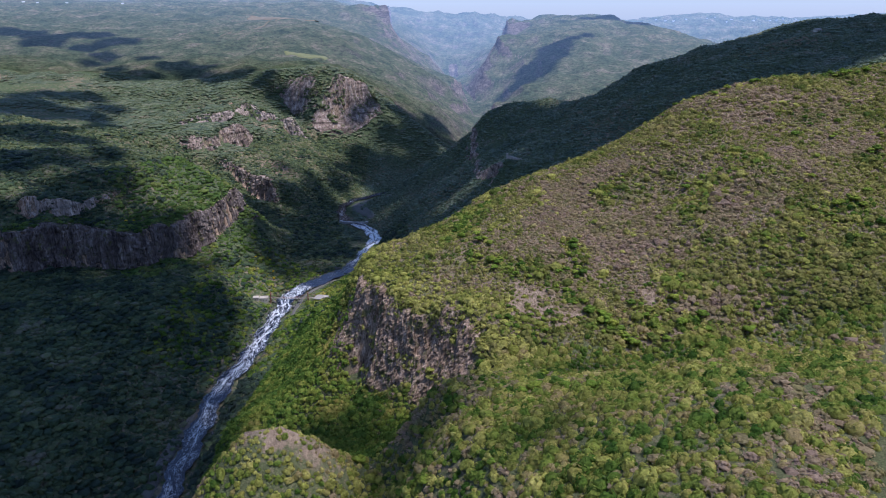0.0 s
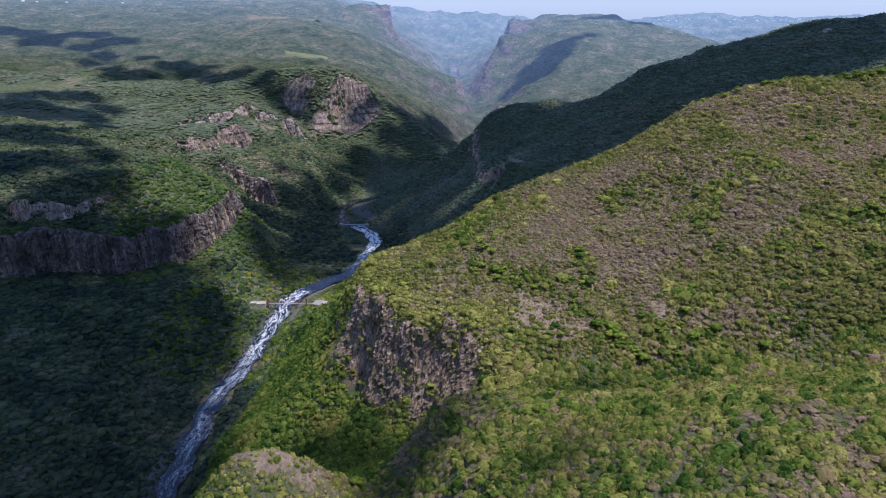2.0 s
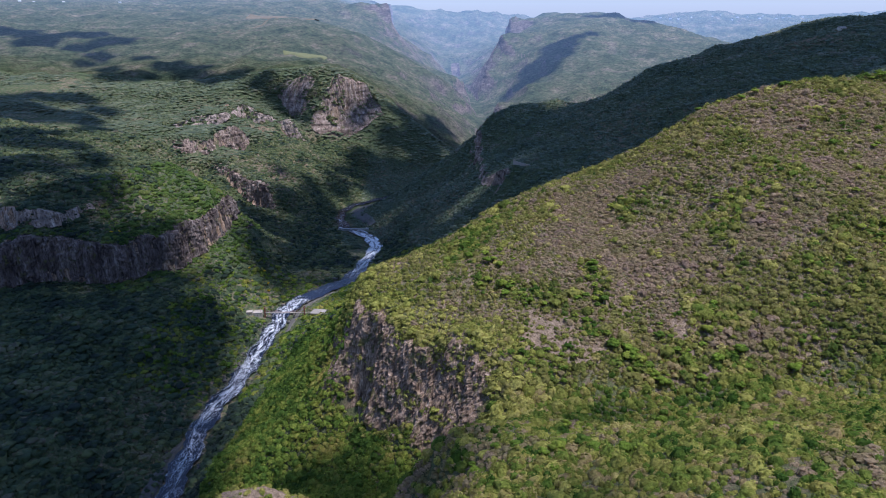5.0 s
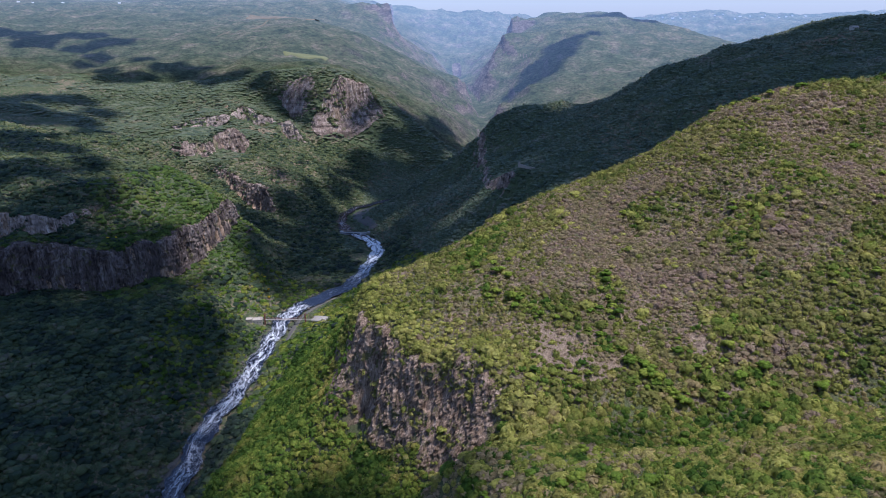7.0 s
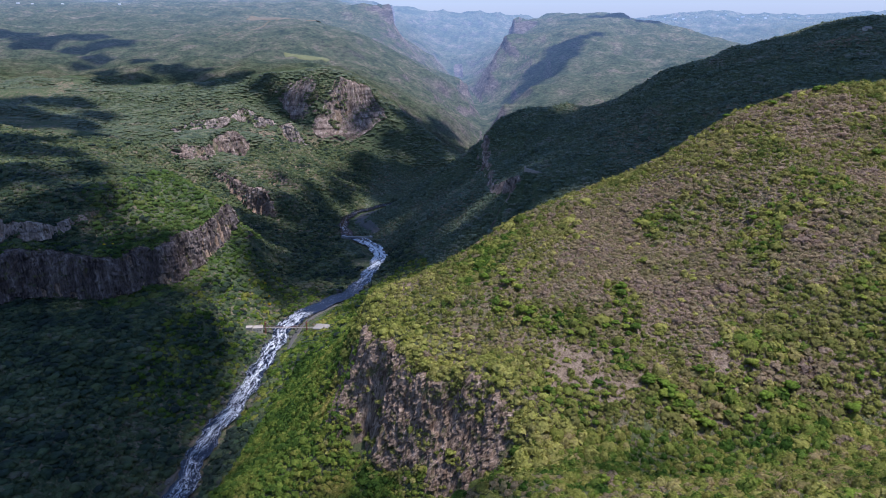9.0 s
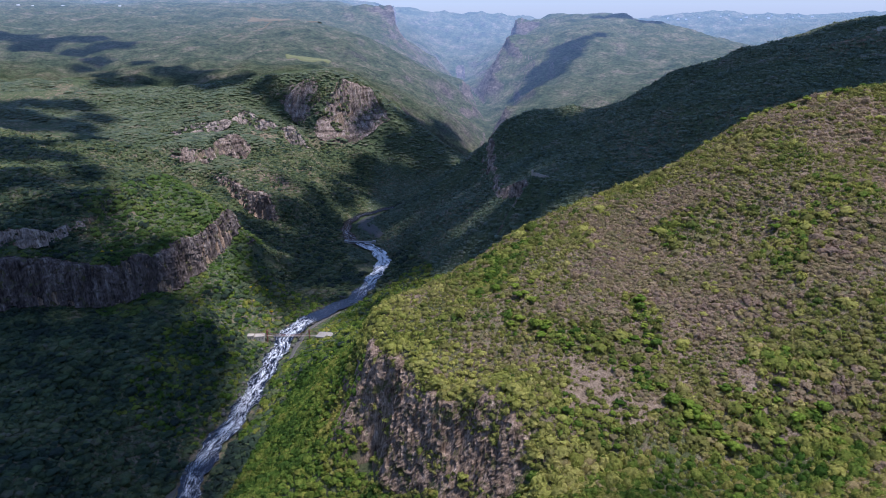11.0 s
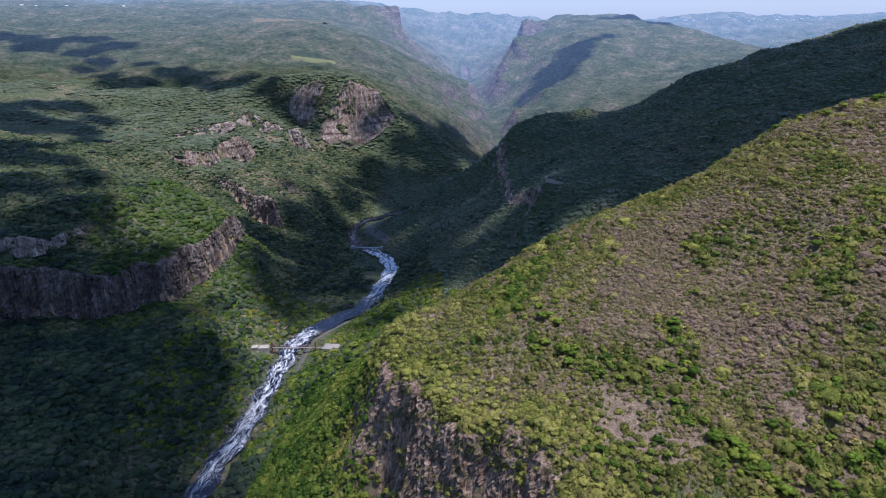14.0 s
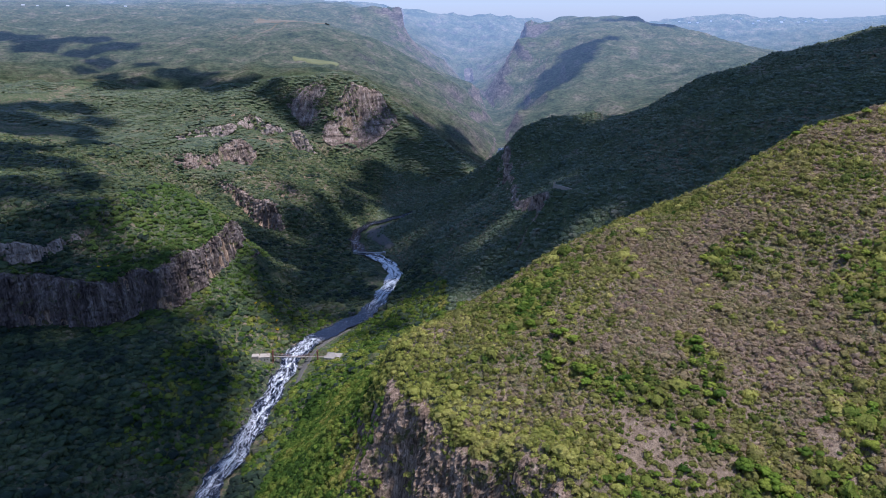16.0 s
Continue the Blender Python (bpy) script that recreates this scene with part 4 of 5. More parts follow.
    thicket("plateau_woods", "scrub woods on the plateau and ravines, greyed as by haze", "woods", MAT_FARWOODS, FAR_SHAPES, x, y, z - 0.2 * r, r, tall, 28)


plant()


# ---- cliff faces: jointed columns of rock along each rim ----
def blocks(u, z, w, h, seed):
    row = np.floor(z / h)
    shift = hashed(row, row * 0, seed) * w
    col = np.floor((u + shift) / w)
    return hashed(col, row, seed + 1)


def cliff_face(key, name, label, step, reach, relief, material, least=0.75):
    line = CLIFFS[key][0]
    p = np.array([q[:2] for q in line], float)
    run = np.r_[0, np.cumsum(np.hypot(*np.diff(p, axis=0).T))]
    u = np.arange(0, run[-1], step)
    cx, cy = np.interp(u, run, p[:, 0]), np.interp(u, run, p[:, 1])
    drop = np.interp(u, run, [q[2] for q in line])
    k = np.ones(9) / 9
    tx, ty = np.convolve(np.pad(np.gradient(cx), 4, "edge"), k, "valid"), np.convolve(np.pad(np.gradient(cy), 4, "edge"), k, "valid")
    nrm = np.hypot(tx, ty)
    flip = -1 if key == "ridge_tip" else 1
    ox, oy = -ty / nrm * flip, tx / nrm * flip     # towards the open side
    d = np.arange(-reach, reach + 0.1, 0.5)
    gx, gy = cx[:, None] + ox[:, None] * d, cy[:, None] + oy[:, None] * d
    gz = height(gx, gy)
    arc = np.concatenate([np.zeros((len(u), 1)), np.cumsum(np.hypot(np.diff(gz, axis=1) * 1.6, 0.35), axis=1)], 1)
    n = max(8, int(drop.max() * 1.2 / step))
    verts = np.empty((len(u), n, 3))
    for i in range(len(u)):
        at = np.interp(np.linspace(0, arc[i, -1], n), arc[i], d)
        z = np.interp(at, d, gz[i])
        steep = np.clip(np.abs(np.gradient(z)) / (np.abs(np.gradient(at)) + 0.01) - least, 0, 0.4) * 2.5 * min(1, drop[i] / 20)
        uu = np.full(n, u[i])
        push = relief * (0.6 * blocks(uu + 2 * grain(z, uu, 9, 3), z, 3.4 * step, 11 * step, 7) + 0.5 * blocks(uu, z, 1.7 * step, 4 * step, 17)
                         + 0.7 * grain(uu, z * 0.12, 11 * step, 33) + 0.35 * grain(uu, z * 0.3, 8 * step, 23) + 0.35 * hashed(np.floor(uu / step), np.floor(z / step / 1.5), 29)) - 0.6
        off = steep * push - (1 - steep) * 1.2
        verts[i] = np.c_[cx[i] + ox[i] * (at + off), cy[i] + oy[i] * (at + off), z - (1 - steep) * 1.0]
    i = (np.arange(len(u) - 1)[:, None] * n + np.arange(n - 1)).ravel()
    me = bpy.data.meshes.new(name)
    fill(me, verts.reshape(-1, 3), np.c_[i, i + 1, i + 1 + n, i + n], False)
    me.materials.append(material)
    tagged(new(name, me), label, "cliff", kind="structure")


cliff_face("nose", "cliff", "brown columnar rock cliff with clinging scrub below the hill", 1.2, 30, 4.2, MAT_ROCK, 1.1)
cliff_face("left_wall", "cliff", "tall grey columnar cliff band above the wooded slope", 1.8, 24, 6.0, MAT_COLUMNS)
cliff_face("left_upper", "cliff", "pale layered rock outcrop above the wooded bench", 1.8, 20, 5.0, MAT_WHITE)
cliff_face("second", "cliff", "pale broken rock cliff beside a ravine", 2.2, 38, 5.0, MAT_TUFF)
cliff_face("second_high", "cliff", "broken pale rock steps above a ravine", 2.2, 38, 5.0, MAT_TUFF)
cliff_face("white", "cliff", "weathered white rock outcrops on the spur", 2.6, 38, 6.0, MAT_WHITE)
cliff_face("big", "cliff", "large pinkish layered cliff over the river bend", 2.8, 46, 7.0, MAT_TUFF)
cliff_face("ridge_tip", "cliff", "small pale rocky bluffs on the shaded ridge", 2.2, 14, 4.0, MAT_TUFF)


def clinging():
    """Shrubs that hold on in the cracks and on the ledges of the cliffs."""
    g = np.random.default_rng(33)
    for key, n, r0, m, shapes in (("nose", 2600, 1.25, MAT_GREEN, NEAR_SHAPES), ("nose", 1500, 1.5, MAT_PALE, NEAR_SHAPES), ("left_wall", 900, 1.8, MAT_WOODS, MID_SHAPES), ("second", 400, 2.2, MAT_WOODS, MID_SHAPES), ("second_high", 300, 2.2, MAT_WOODS, MID_SHAPES),
                                  ("white", 560, 2.6, MAT_OLIVE, MID_SHAPES), ("big", 1900, 3.0, MAT_OLIVE, MID_SHAPES), ("left_upper", 500, 1.9, MAT_WOODS, MID_SHAPES)):
        p = smooth_line([q[:2] for q in CLIFFS[key][0]], 1.0)
        t = np.gradient(p, axis=0)
        t /= np.linalg.norm(t, axis=1)[:, None]
        i = g.integers(0, len(p), n)
        d = g.normal(0, max(CLIFFS[key][1] * 1.6, 14 if CLIFFS[key][2] > 42 else 0), n)
        x, y = p[i, 0] - t[i, 1] * d, p[i, 1] + t[i, 0] * d
        out = 3.2 if key == "nose" else 2.4
        x, y = x - t[i, 1] * out, y + t[i, 0] * out
        k = rough(x + y, land(x, y) * 1.5, 16, 55, 2) > 0.05
        x, y = x[k], y[k]
        r = np.clip(g.lognormal(0, 0.35, len(x)) * r0, 0.6, 5)
        thicket("cliff_shrubs", "shrubs clinging to cracks in the cliff", "scrub", m, shapes, x, y, land(x, y) + 0.5 * r, r, g.uniform(0.8, 1.2, len(x)), 34)


clinging()


def rim_trees():
    """Trees and shrubs that crowd to the very edge above the cliffs."""
    g = np.random.default_rng(37)
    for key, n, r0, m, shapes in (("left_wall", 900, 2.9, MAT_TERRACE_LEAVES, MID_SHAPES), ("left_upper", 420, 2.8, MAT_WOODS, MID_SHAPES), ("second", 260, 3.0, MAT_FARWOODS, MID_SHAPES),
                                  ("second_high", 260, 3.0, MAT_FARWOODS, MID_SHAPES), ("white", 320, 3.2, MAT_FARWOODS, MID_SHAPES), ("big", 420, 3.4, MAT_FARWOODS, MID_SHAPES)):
        p = smooth_line([q[:2] for q in CLIFFS[key][0]], 1.0)
        t = np.gradient(p, axis=0)
        t /= np.linalg.norm(t, axis=1)[:, None]
        i = g.integers(0, len(p), n)
        d = g.uniform(1.5, 20, n)
        x, y = p[i, 0] + t[i, 1] * d, p[i, 1] - t[i, 0] * d
        z = height(x, y)
        k = np.abs(height(x + t[i, 1] * 3, y - t[i, 0] * 3) - z) < 5
        x, y, z = x[k], y[k], z[k]
        r = np.clip(g.lognormal(0, 0.35, len(x)) * r0, 1.2, 5.5)
        thicket("rim_woods", "trees crowding the rim above the cliff", "woods", m, shapes, x, y, z - 0.3 * r, r, g.uniform(0.7, 1.1, len(x)), 38)


rim_trees()


# ---- river ----
def water_material():
    m, n, l, b = nodes("river_water")
    uv = n.new("ShaderNodeAttribute")
    uv.attribute_name = "flow"
    def tex(scale, detail):
        mp = n.new("ShaderNodeMapping")
        mp.inputs["Scale"].default_value = scale
        l.new(uv.outputs["Vector"], mp.inputs["Vector"])
        t = n.new("ShaderNodeTexNoise")
        t.inputs["Scale"].default_value, t.inputs["Detail"].default_value, t.inputs["Roughness"].default_value = 1.0, detail, 0.6
        t.inputs["Distortion"].default_value = 1.3
        l.new(mp.outputs["Vector"], t.inputs["Vector"])
        return t.outputs["Fac"]
    sep = n.new("ShaderNodeSeparateXYZ")
    l.new(uv.outputs["Vector"], sep.inputs[0])
    web = n.new("ShaderNodeMath")
    web.operation = "SUBTRACT"
    web.inputs[1].default_value = 0.5
    l.new(tex((0.5, 0.13, 1.0), 7.0), web.inputs[0])
    ab = n.new("ShaderNodeMath")
    ab.operation = "ABSOLUTE"
    l.new(web.outputs[0], ab.inputs[0])
    lanes = ramp(n, l, tex((0.14, 0.035, 1.0), 4.0), [(0.35, 0.0), (0.65, 1.0)])
    width = n.new("ShaderNodeMath")
    width.operation = "MULTIPLY"
    l.new(sep.outputs["Z"], width.inputs[0])
    l.new(lanes, width.inputs[1])
    cmp = n.new("ShaderNodeMath")
    cmp.operation = "SUBTRACT"
    l.new(width.outputs[0], cmp.inputs[0])
    l.new(ab.outputs[0], cmp.inputs[1])
    foam = ramp(n, l, cmp.outputs[0], [(0.0, 0.0), (0.03, 1.0)])
    l.new(mix(n, l, foam, (0.008, 0.01, 0.02), (0.68, 0.675, 0.665)), b.inputs["Base Color"])
    l.new(ramp(n, l, foam, [(0.0, 0.22), (1.0, 0.7)]), b.inputs["Roughness"])
    b.inputs["Specular IOR Level"].default_value = 0.34
    bump(n, l, b, tex((0.8, 0.5, 1.0), 4.0), 0.3, 0.3)
    return m


def river():
    mid = smooth_line(RIVER[:23], 6.0)
    t = np.gradient(mid, axis=0)
    t /= np.linalg.norm(t, axis=1)[:, None]
    side = np.c_[-t[:, 1], t[:, 0]]
    run = np.r_[0, np.cumsum(np.linalg.norm(np.diff(mid, axis=0), axis=1))]
    half = np.interp(mid[:, 1], [0, 450, 560, 700, 900, 980, 1060, 1180, 1300, 1420, 1600, 2500], [8, 8.5, 10.5, 11, 11, 14, 13, 11.5, 12, 9, 8, 9])
    foam = np.interp(mid[:, 1], [0, 480, 560, 640, 700, 900, 960, 985, 1000, 1080, 1150, 1270, 1300, 1330, 1400, 1440], [0.032, 0.04, 0.05, 0.062, 0.078, 0.1, 0.11, 0.09, 0.008, 0.03, 0.15, 0.24, 0.24, 0.02, 0.06, 0.02])
    cols = 13
    verts, flow = [], []
    for i in range(len(mid)):
        for k in range(cols):
            s = -1 + 2 * k / (cols - 1)
            edge = half[i] + 2.5 * math.sin(run[i] * 0.11 + s) + 1.5 * math.sin(run[i] * 0.37 + 2 * s)
            p = mid[i] + side[i] * s * edge
            verts.append((p[0], p[1], 0.9 + max(0.0, (p[1] - 1700) * 0.012) + 0.5 * (1 - s * s)))
            flow.append((s * half[i], run[i], foam[i] * (1 - 0.5 * abs(s))))
    i = (np.arange(len(mid) - 1)[:, None] * cols + np.arange(cols - 1)).ravel()
    me = bpy.data.meshes.new("river")
    fill(me, np.array(verts), np.c_[i, i + cols, i + cols + 1, i + 1])
    at = me.attributes.new("flow", "FLOAT_VECTOR", "POINT")
    at.data.foreach_set("vector", np.array(flow, np.float32).ravel())
    me.materials.append(water_material())
    tagged(new("river", me), "dark river with white foaming rapids", "river", kind="structure")


river()


# ---- unseen clouds, placed to throw shade on given parts of the land ----
MAT_CLOUD, kn, kl, kb = nodes("cloud")
kb.inputs["Base Color"].default_value, kb.inputs["Roughness"].default_value = (0.85, 0.86, 0.88, 1), 1.0
# each cloud: the discs of shade that it throws, as x, y, radius, at about that height of ground
SHADE_CLOUDS = [
    (20, [(-420, 560, 130), (-420, 420, 150), (-520, 720, 150), (-400, 700, 110), (-600, 560, 150), (-390, 800, 85), (-330, 640, 70), (-320, 480, 80),
          (-310, 740, 50), (-300, 400, 80), (-285, 570, 42), (-260, 440, 50), (-240, 490, 30), (-300, 640, 48), (-295, 700, 42), (-297, 760, 40), (-302, 820, 38), (-330, 860, 36), (-560, 440, 200), (-275, 720, 30), (-278, 780, 28), (-275, 640, 32), (-380, 880, 36), (-288, 800, 36), (-292, 850, 34), (-315, 880, 30), (-268, 830, 22), (-200, 450, 30), (-196, 520, 26), (-190, 390, 32), (-203, 585, 24), (-210, 640, 16), (-235, 470, 40), (-240, 540, 38), (-243, 600, 32), (-243, 660, 28), (-240, 720, 22), (-240, 760, 16), (-264, 760, 22), (-264, 795, 16), (-348, 962, 20), (-226, 1004, 16), (-272, 1008, 16), (-255, 1000, 14), (-284, 1024, 14), (-244, 988, 10), (-340, 930, 16), (-143, 978, 20), (-124, 1004, 24), (-100, 985, 20)]),
    (60, [(-386, 925, 34), (-352, 914, 28), (-288, 1026, 17), (-270, 1030, 17), (-255, 1014, 12), (-302, 1050, 18), (-276, 1050, 20), (-286, 1069, 24), (-252, 1037, 20)]),
    (88, [(2, 986, 20), (-24, 1006, 20), (14, 966, 16), (-44, 1022, 18)]),
    (92, [(-26, 1051, 32), (5, 1042, 32), (34, 1024, 28), (-34, 1105, 32), (60, 1030, 30)]),
    (110, [(-500, 860, 70), (-440, 890, 50), (-405, 905, 38), (-385, 940, 26), (-410, 950, 26), (-384, 972, 24), (-560, 800, 80), (-650, 720, 100)]),
    (185, [(-620, 980, 95), (-720, 880, 110), (-650, 1190, 80), (-820, 1050, 150), (-800, 1250, 120), (-560, 1010, 50), (-500, 920, 55), (-445, 955, 26), (-740, 1350, 60), (-530, 1090, 30), (-480, 985, 42), (-520, 1060, 36)]),
    (30, [(-255, 1140, 40), (-340, 1250, 55), (-385, 1305, 38), (-200, 1150, 70), (-250, 1240, 80), (-300, 1350, 55), (-200, 1350, 100), (-225, 1430, 50), (-90, 1450, 110), (-110, 1250, 80),
          (-100, 1120, 60), (-160, 1060, 35), (-10, 1330, 80), (-230, 1085, 32), (-270, 1118, 26), (-205, 1048, 22), (-262, 1062, 28), (-236, 1030, 20), (-236, 1541, 45), (-271, 1446, 52), (-314, 1385, 36)]),
    (64, [(-300, 1092, 32), (-244, 1676, 42), (-208, 1758, 46), (-347, 1462, 30), (-290, 1500, 30), (-262, 1590, 24)]),
    (140, [(-226, 1846, 38), (-196, 1895, 38), (-392, 1884, 36), (-440, 1912, 34), (-356, 1835, 24)]),
    (70, [(-110, 1640, 90), (-200, 1690, 45), (-110, 1730, 80), (0, 1780, 100), (-60, 1880, 95), (-150, 1850, 52), (-90, 2000, 85), (-20, 2100, 65), (40, 2000, 70), (-165, 1960, 36), (60, 1650, 90), (-215, 1600, 35)]),
    (185, [(-1031, 1751, 60), (-950, 1748, 55), (-890, 1770, 55), (-887, 1542, 110), (-803, 1557, 85), (-808, 1700, 50), (-1010, 1600, 130), (-700, 1460, 60)]),
    (230, [(-1072, 2190, 45), (-908, 2008, 60), (-841, 2025, 60), (-808, 2130, 60), (-730, 2100, 70), (-630, 1990, 60), (-927, 2242, 45), (-700, 2020, 60), (-980, 2100, 50),
           (-574, 2020, 50), (-492, 1959, 45), (-443, 1915, 35), (-409, 1880, 28), (-368, 1835, 22)]),
    (310, [(-1584, 2719, 110), (-1408, 2619, 120), (-1280, 2650, 90), (-1132, 2521, 90), (-1375, 2484, 90), (-1198, 2419, 70), (-1065, 2300, 70)]),
    (250, [(300, 1080, 150), (200, 1200, 130), (420, 1180, 170), (150, 1020, 80), (600, 1120, 170), (760, 1000, 170), (560, 960, 90), (340, 950, 80), (120, 1340, 90), (300, 1320, 100), (900, 1150, 170),
           (60, 1150, 90), (220, 950, 60), (100, 950, 50), (10, 1030, 50), (440, 920, 60), (-20, 1100, 50), (180, 890, 40), (280, 890, 40)]),
    (326, [(464, 991, 42), (440, 985, 36), (490, 992, 42), (530, 1002, 46)]),
    (200, [(490, 3250, 95), (440, 3120, 115), (385, 2980, 110), (320, 2830, 85), (560, 3330, 60), (640, 3400, 45)]),
    (350, [(900, 3960, 90), (1040, 3900, 80), (780, 3990, 70), (640, 3990, 40)]),
    # small ones, added only to darken the shoulder, terrace, wall foot and gully
    (186, [(55, 388, 11), (72, 390, 12), (90, 394, 12), (110, 398, 9)]),
    (216, [(50, 282, 12), (44, 266, 13), (62, 292, 9), (150, 340, 13), (175, 345, 11)]),
    (155, [(-470, 990, 26), (-455, 960, 22), (-430, 950, 16)]),
    (78, [(-470, 842, 26), (-440, 858, 22), (-412, 868, 20), (-392, 900, 18), (-374, 940, 16)]),
    (142, [(-30, 365, 16), (-20, 388, 14), (-35, 340, 14), (-28, 408, 14), (-48, 372, 14)]),
    (112, [(-92, 478, 20), (-72, 448, 20), (-102, 455, 18), (-62, 430, 18), (-62, 452, 20), (-46, 414, 18), (-70, 420, 22), (-108, 460, 18), (-34, 424, 12), (-30, 352, 17), (-24, 378, 18), (-40, 325, 13), (-10, 398, 12)]),
]


def clouds(base=1500.0):
    v0, f0 = ball(1)
    g = np.random.default_rng(5)
    for zg, discs in SHADE_CLOUDS:
        verts, faces, n = [], [], 0
        for x, y, r in discs:
            for k in range(5):
                a, d = g.uniform(0, 6.28), (0.0 if k == 0 else r * g.uniform(0.35, 0.6))
                rr = r * (1.0 if k == 0 else g.uniform(0.4, 0.6))
                w = v0 * (1 + 0.1 * g.normal(size=(len(v0), 1))) * (rr, rr, rr * 0.4)
                lift = base - zg
                verts.append(w + (x + SUN.x / SUN.z * lift + d * math.cos(a), y + SUN.y / SUN.z * lift + d * math.sin(a), base + 0.1 * rr))
                faces.append(f0 + n)
                n += len(v0)
        me = bpy.data.meshes.new("cloud")
        fill(me, np.concatenate(verts), np.concatenate(faces))
        me.materials.append(MAT_CLOUD)
        tagged(new("cloud", me), "unseen white cloud placed to shade part of the canyon", "cloud", "clouds", "structure")


clouds()


# ---- single trees ----
def part(name, bm, material, parent, label=""):
    me = bpy.data.meshes.new(name)
    bm.to_mesh(me)
    bm.free()
    me.materials.append(material)
    ob = new(name, me)
    ob.parent = parent
    return tagged(ob, label)


def thing(name, label, category, m, group=""):
    ob = new(name)
    ob.empty_display_size = 0.5
    ob.matrix_world = m
    return tagged(ob, label, category, group)


def bar(bm, a, b, r0, r1, sides=6):
    """A tapered round bar from a to b."""
    a, b = Vector(a), Vector(b)
    q = (b - a).to_track_quat("Z", "Y")
    rings = []
    for p, r in ((a, r0), (b, r1)):
        rings.append([bm.verts.new(p + q @ Vector((r * math.cos(6.2832 * k / sides), r * math.sin(6.2832 * k / sides), 0))) for k in range(sides)])
    for k in range(sides):
        bm.faces.new((rings[0][k], rings[0][(k + 1) % sides], rings[1][(k + 1) % sides], rings[1][k]))
    bm.faces.new(rings[1])
    bm.faces.new(rings[0][::-1])


def box(bm, lo, hi, bevel=0.0):
    made = bmesh.ops.create_cube(bm, size=1, matrix=Matrix.Translation([(a + b) / 2 for a, b in zip(lo, hi)]) @ Matrix.Diagonal([b - a for a, b in zip(lo, hi)] + [1]))
    if bevel:
        edges = list({e for v in made["verts"] for e in v.link_edges})
        bmesh.ops.bevel(bm, geom=edges, offset=bevel, segments=1, affect="EDGES")


def big_tree(seed, material, label, category="tree"):
    """A tree of unit crown radius: trunk with limbs, and a crown of leaf clumps."""
    g = np.random.default_rng(seed)
    tree = thing("tree", label, category, Matrix(), "trees on the hillside")
    bm = bmesh.new()
    bar(bm, (0, 0, -0.5), (0.05, 0.03, 0.8), 0.09, 0.06)
    for k in range(5):
        a = k * 1.26 + g.uniform(-0.4, 0.4)
        bar(bm, (0.03, 0.02, 0.45 + 0.08 * k), (0.55 * math.cos(a), 0.55 * math.sin(a), 1.0 + 0.08 * k), 0.045, 0.015, 5)
    part("trunk", bm, MAT_BARK, tree)
    verts, faces, n = [], [], 0
    for k in range(9):
        a, d = k * 2.4, 0.62 * math.sqrt(k / 9)
        v, f = crown(seed * 31 + k, 1, 0.34, 14, -0.3, 0.16)
        r = g.uniform(0.36, 0.52)
        verts.append(v * (r, r, r * 0.85) + (d * math.cos(a), d * math.sin(a), 0.75 + 0.42 * (1 - d) + g.uniform(-0.12, 0.12)))
        faces.append(f + n)
        n += len(v)
    me = bpy.data.meshes.new("crown")
    fill(me, np.concatenate(verts), np.concatenate(faces), True)
    me.materials.append(material)
    ob = new("crown", me)
    ob.parent = tree
    return tree


def place(tree, x, y, r, g, sink=0.3):
    z = float(land(x, y))
    m = Matrix.Translation((x, y, z - sink * r)) @ Matrix.Rotation(g.uniform(0, 6.28), 4, "Z")
    got = copy_thing(tree, m)
    got.scale = (r, r, r * g.uniform(0.85, 1.1))
    return got


def drop(ob):
    for o in (*ob.children_recursive, ob):
        bpy.data.objects.remove(o)


def trees():
    g = np.random.default_rng(77)
    kinds = [big_tree(400 + k, MAT_TREE, "rounded bright green tree among dry bushes on the slope") for k in range(5)]
    # the moist runnel across the hill, its foot, the brow and the far corner of the hill
    runs = [([(103, 530), (107, 513), (99, 495), (91, 474), (100, 464), (112, 446), (126, 434)], 46, 4.5), ([(112, 446), (126, 433), (141, 441), (167, 447), (172, 430), (230, 436)], 36, 9), ([(40, 447), (58, 437), (72, 439)], 10, 6),
            ([(24, 527), (36, 518), (53, 509), (65, 496)], 16, 5), ([(45, 541), (30, 560), (3, 575), (23, 631)], 10, 8), ([(156, 486), (171, 473), (186, 465)], 12, 8), ([(140, 602), (146, 612), (229, 569)], 10, 9),
            ([(250, 470), (300, 500), (340, 560), (360, 640)], 40, 26), ([(-75, 640), (-40, 690), (30, 700)], 12, 8), ([(230, 725), (300, 735), (380, 740), (440, 745)], 30, 9),
            ([(-120, 620), (-130, 740), (-150, 860)], 30, 20), ([(10, 300), (90, 330), (170, 340), (60, 380), (-30, 330)], 50, 22)]
    for line, count, spread in runs:
        p = smooth_line(line, 2.0)
        for k in range(count):
            c = p[int(g.integers(0, len(p)))] + g.normal(0, spread, 2)
            place(kinds[int(g.integers(0, 5))], c[0], c[1], float(np.clip(g.lognormal(1.12, 0.34), 1.7, 5.2)), g)
    for k in kinds:
        drop(k)
    gold = big_tree(450, MAT_GOLD, "tree in golden yellow blossom on the wooded slope")
    for x, y, r in ((-262, 1000, 3.4), (-272, 1022, 2.6), (-258, 985, 2.4), (-290, 1010, 2.2), (-432, 905, 2.6), (-425, 912, 2.0)):
        place(gold, x, y, r, g, 0.1)
    drop(gold)


trees()


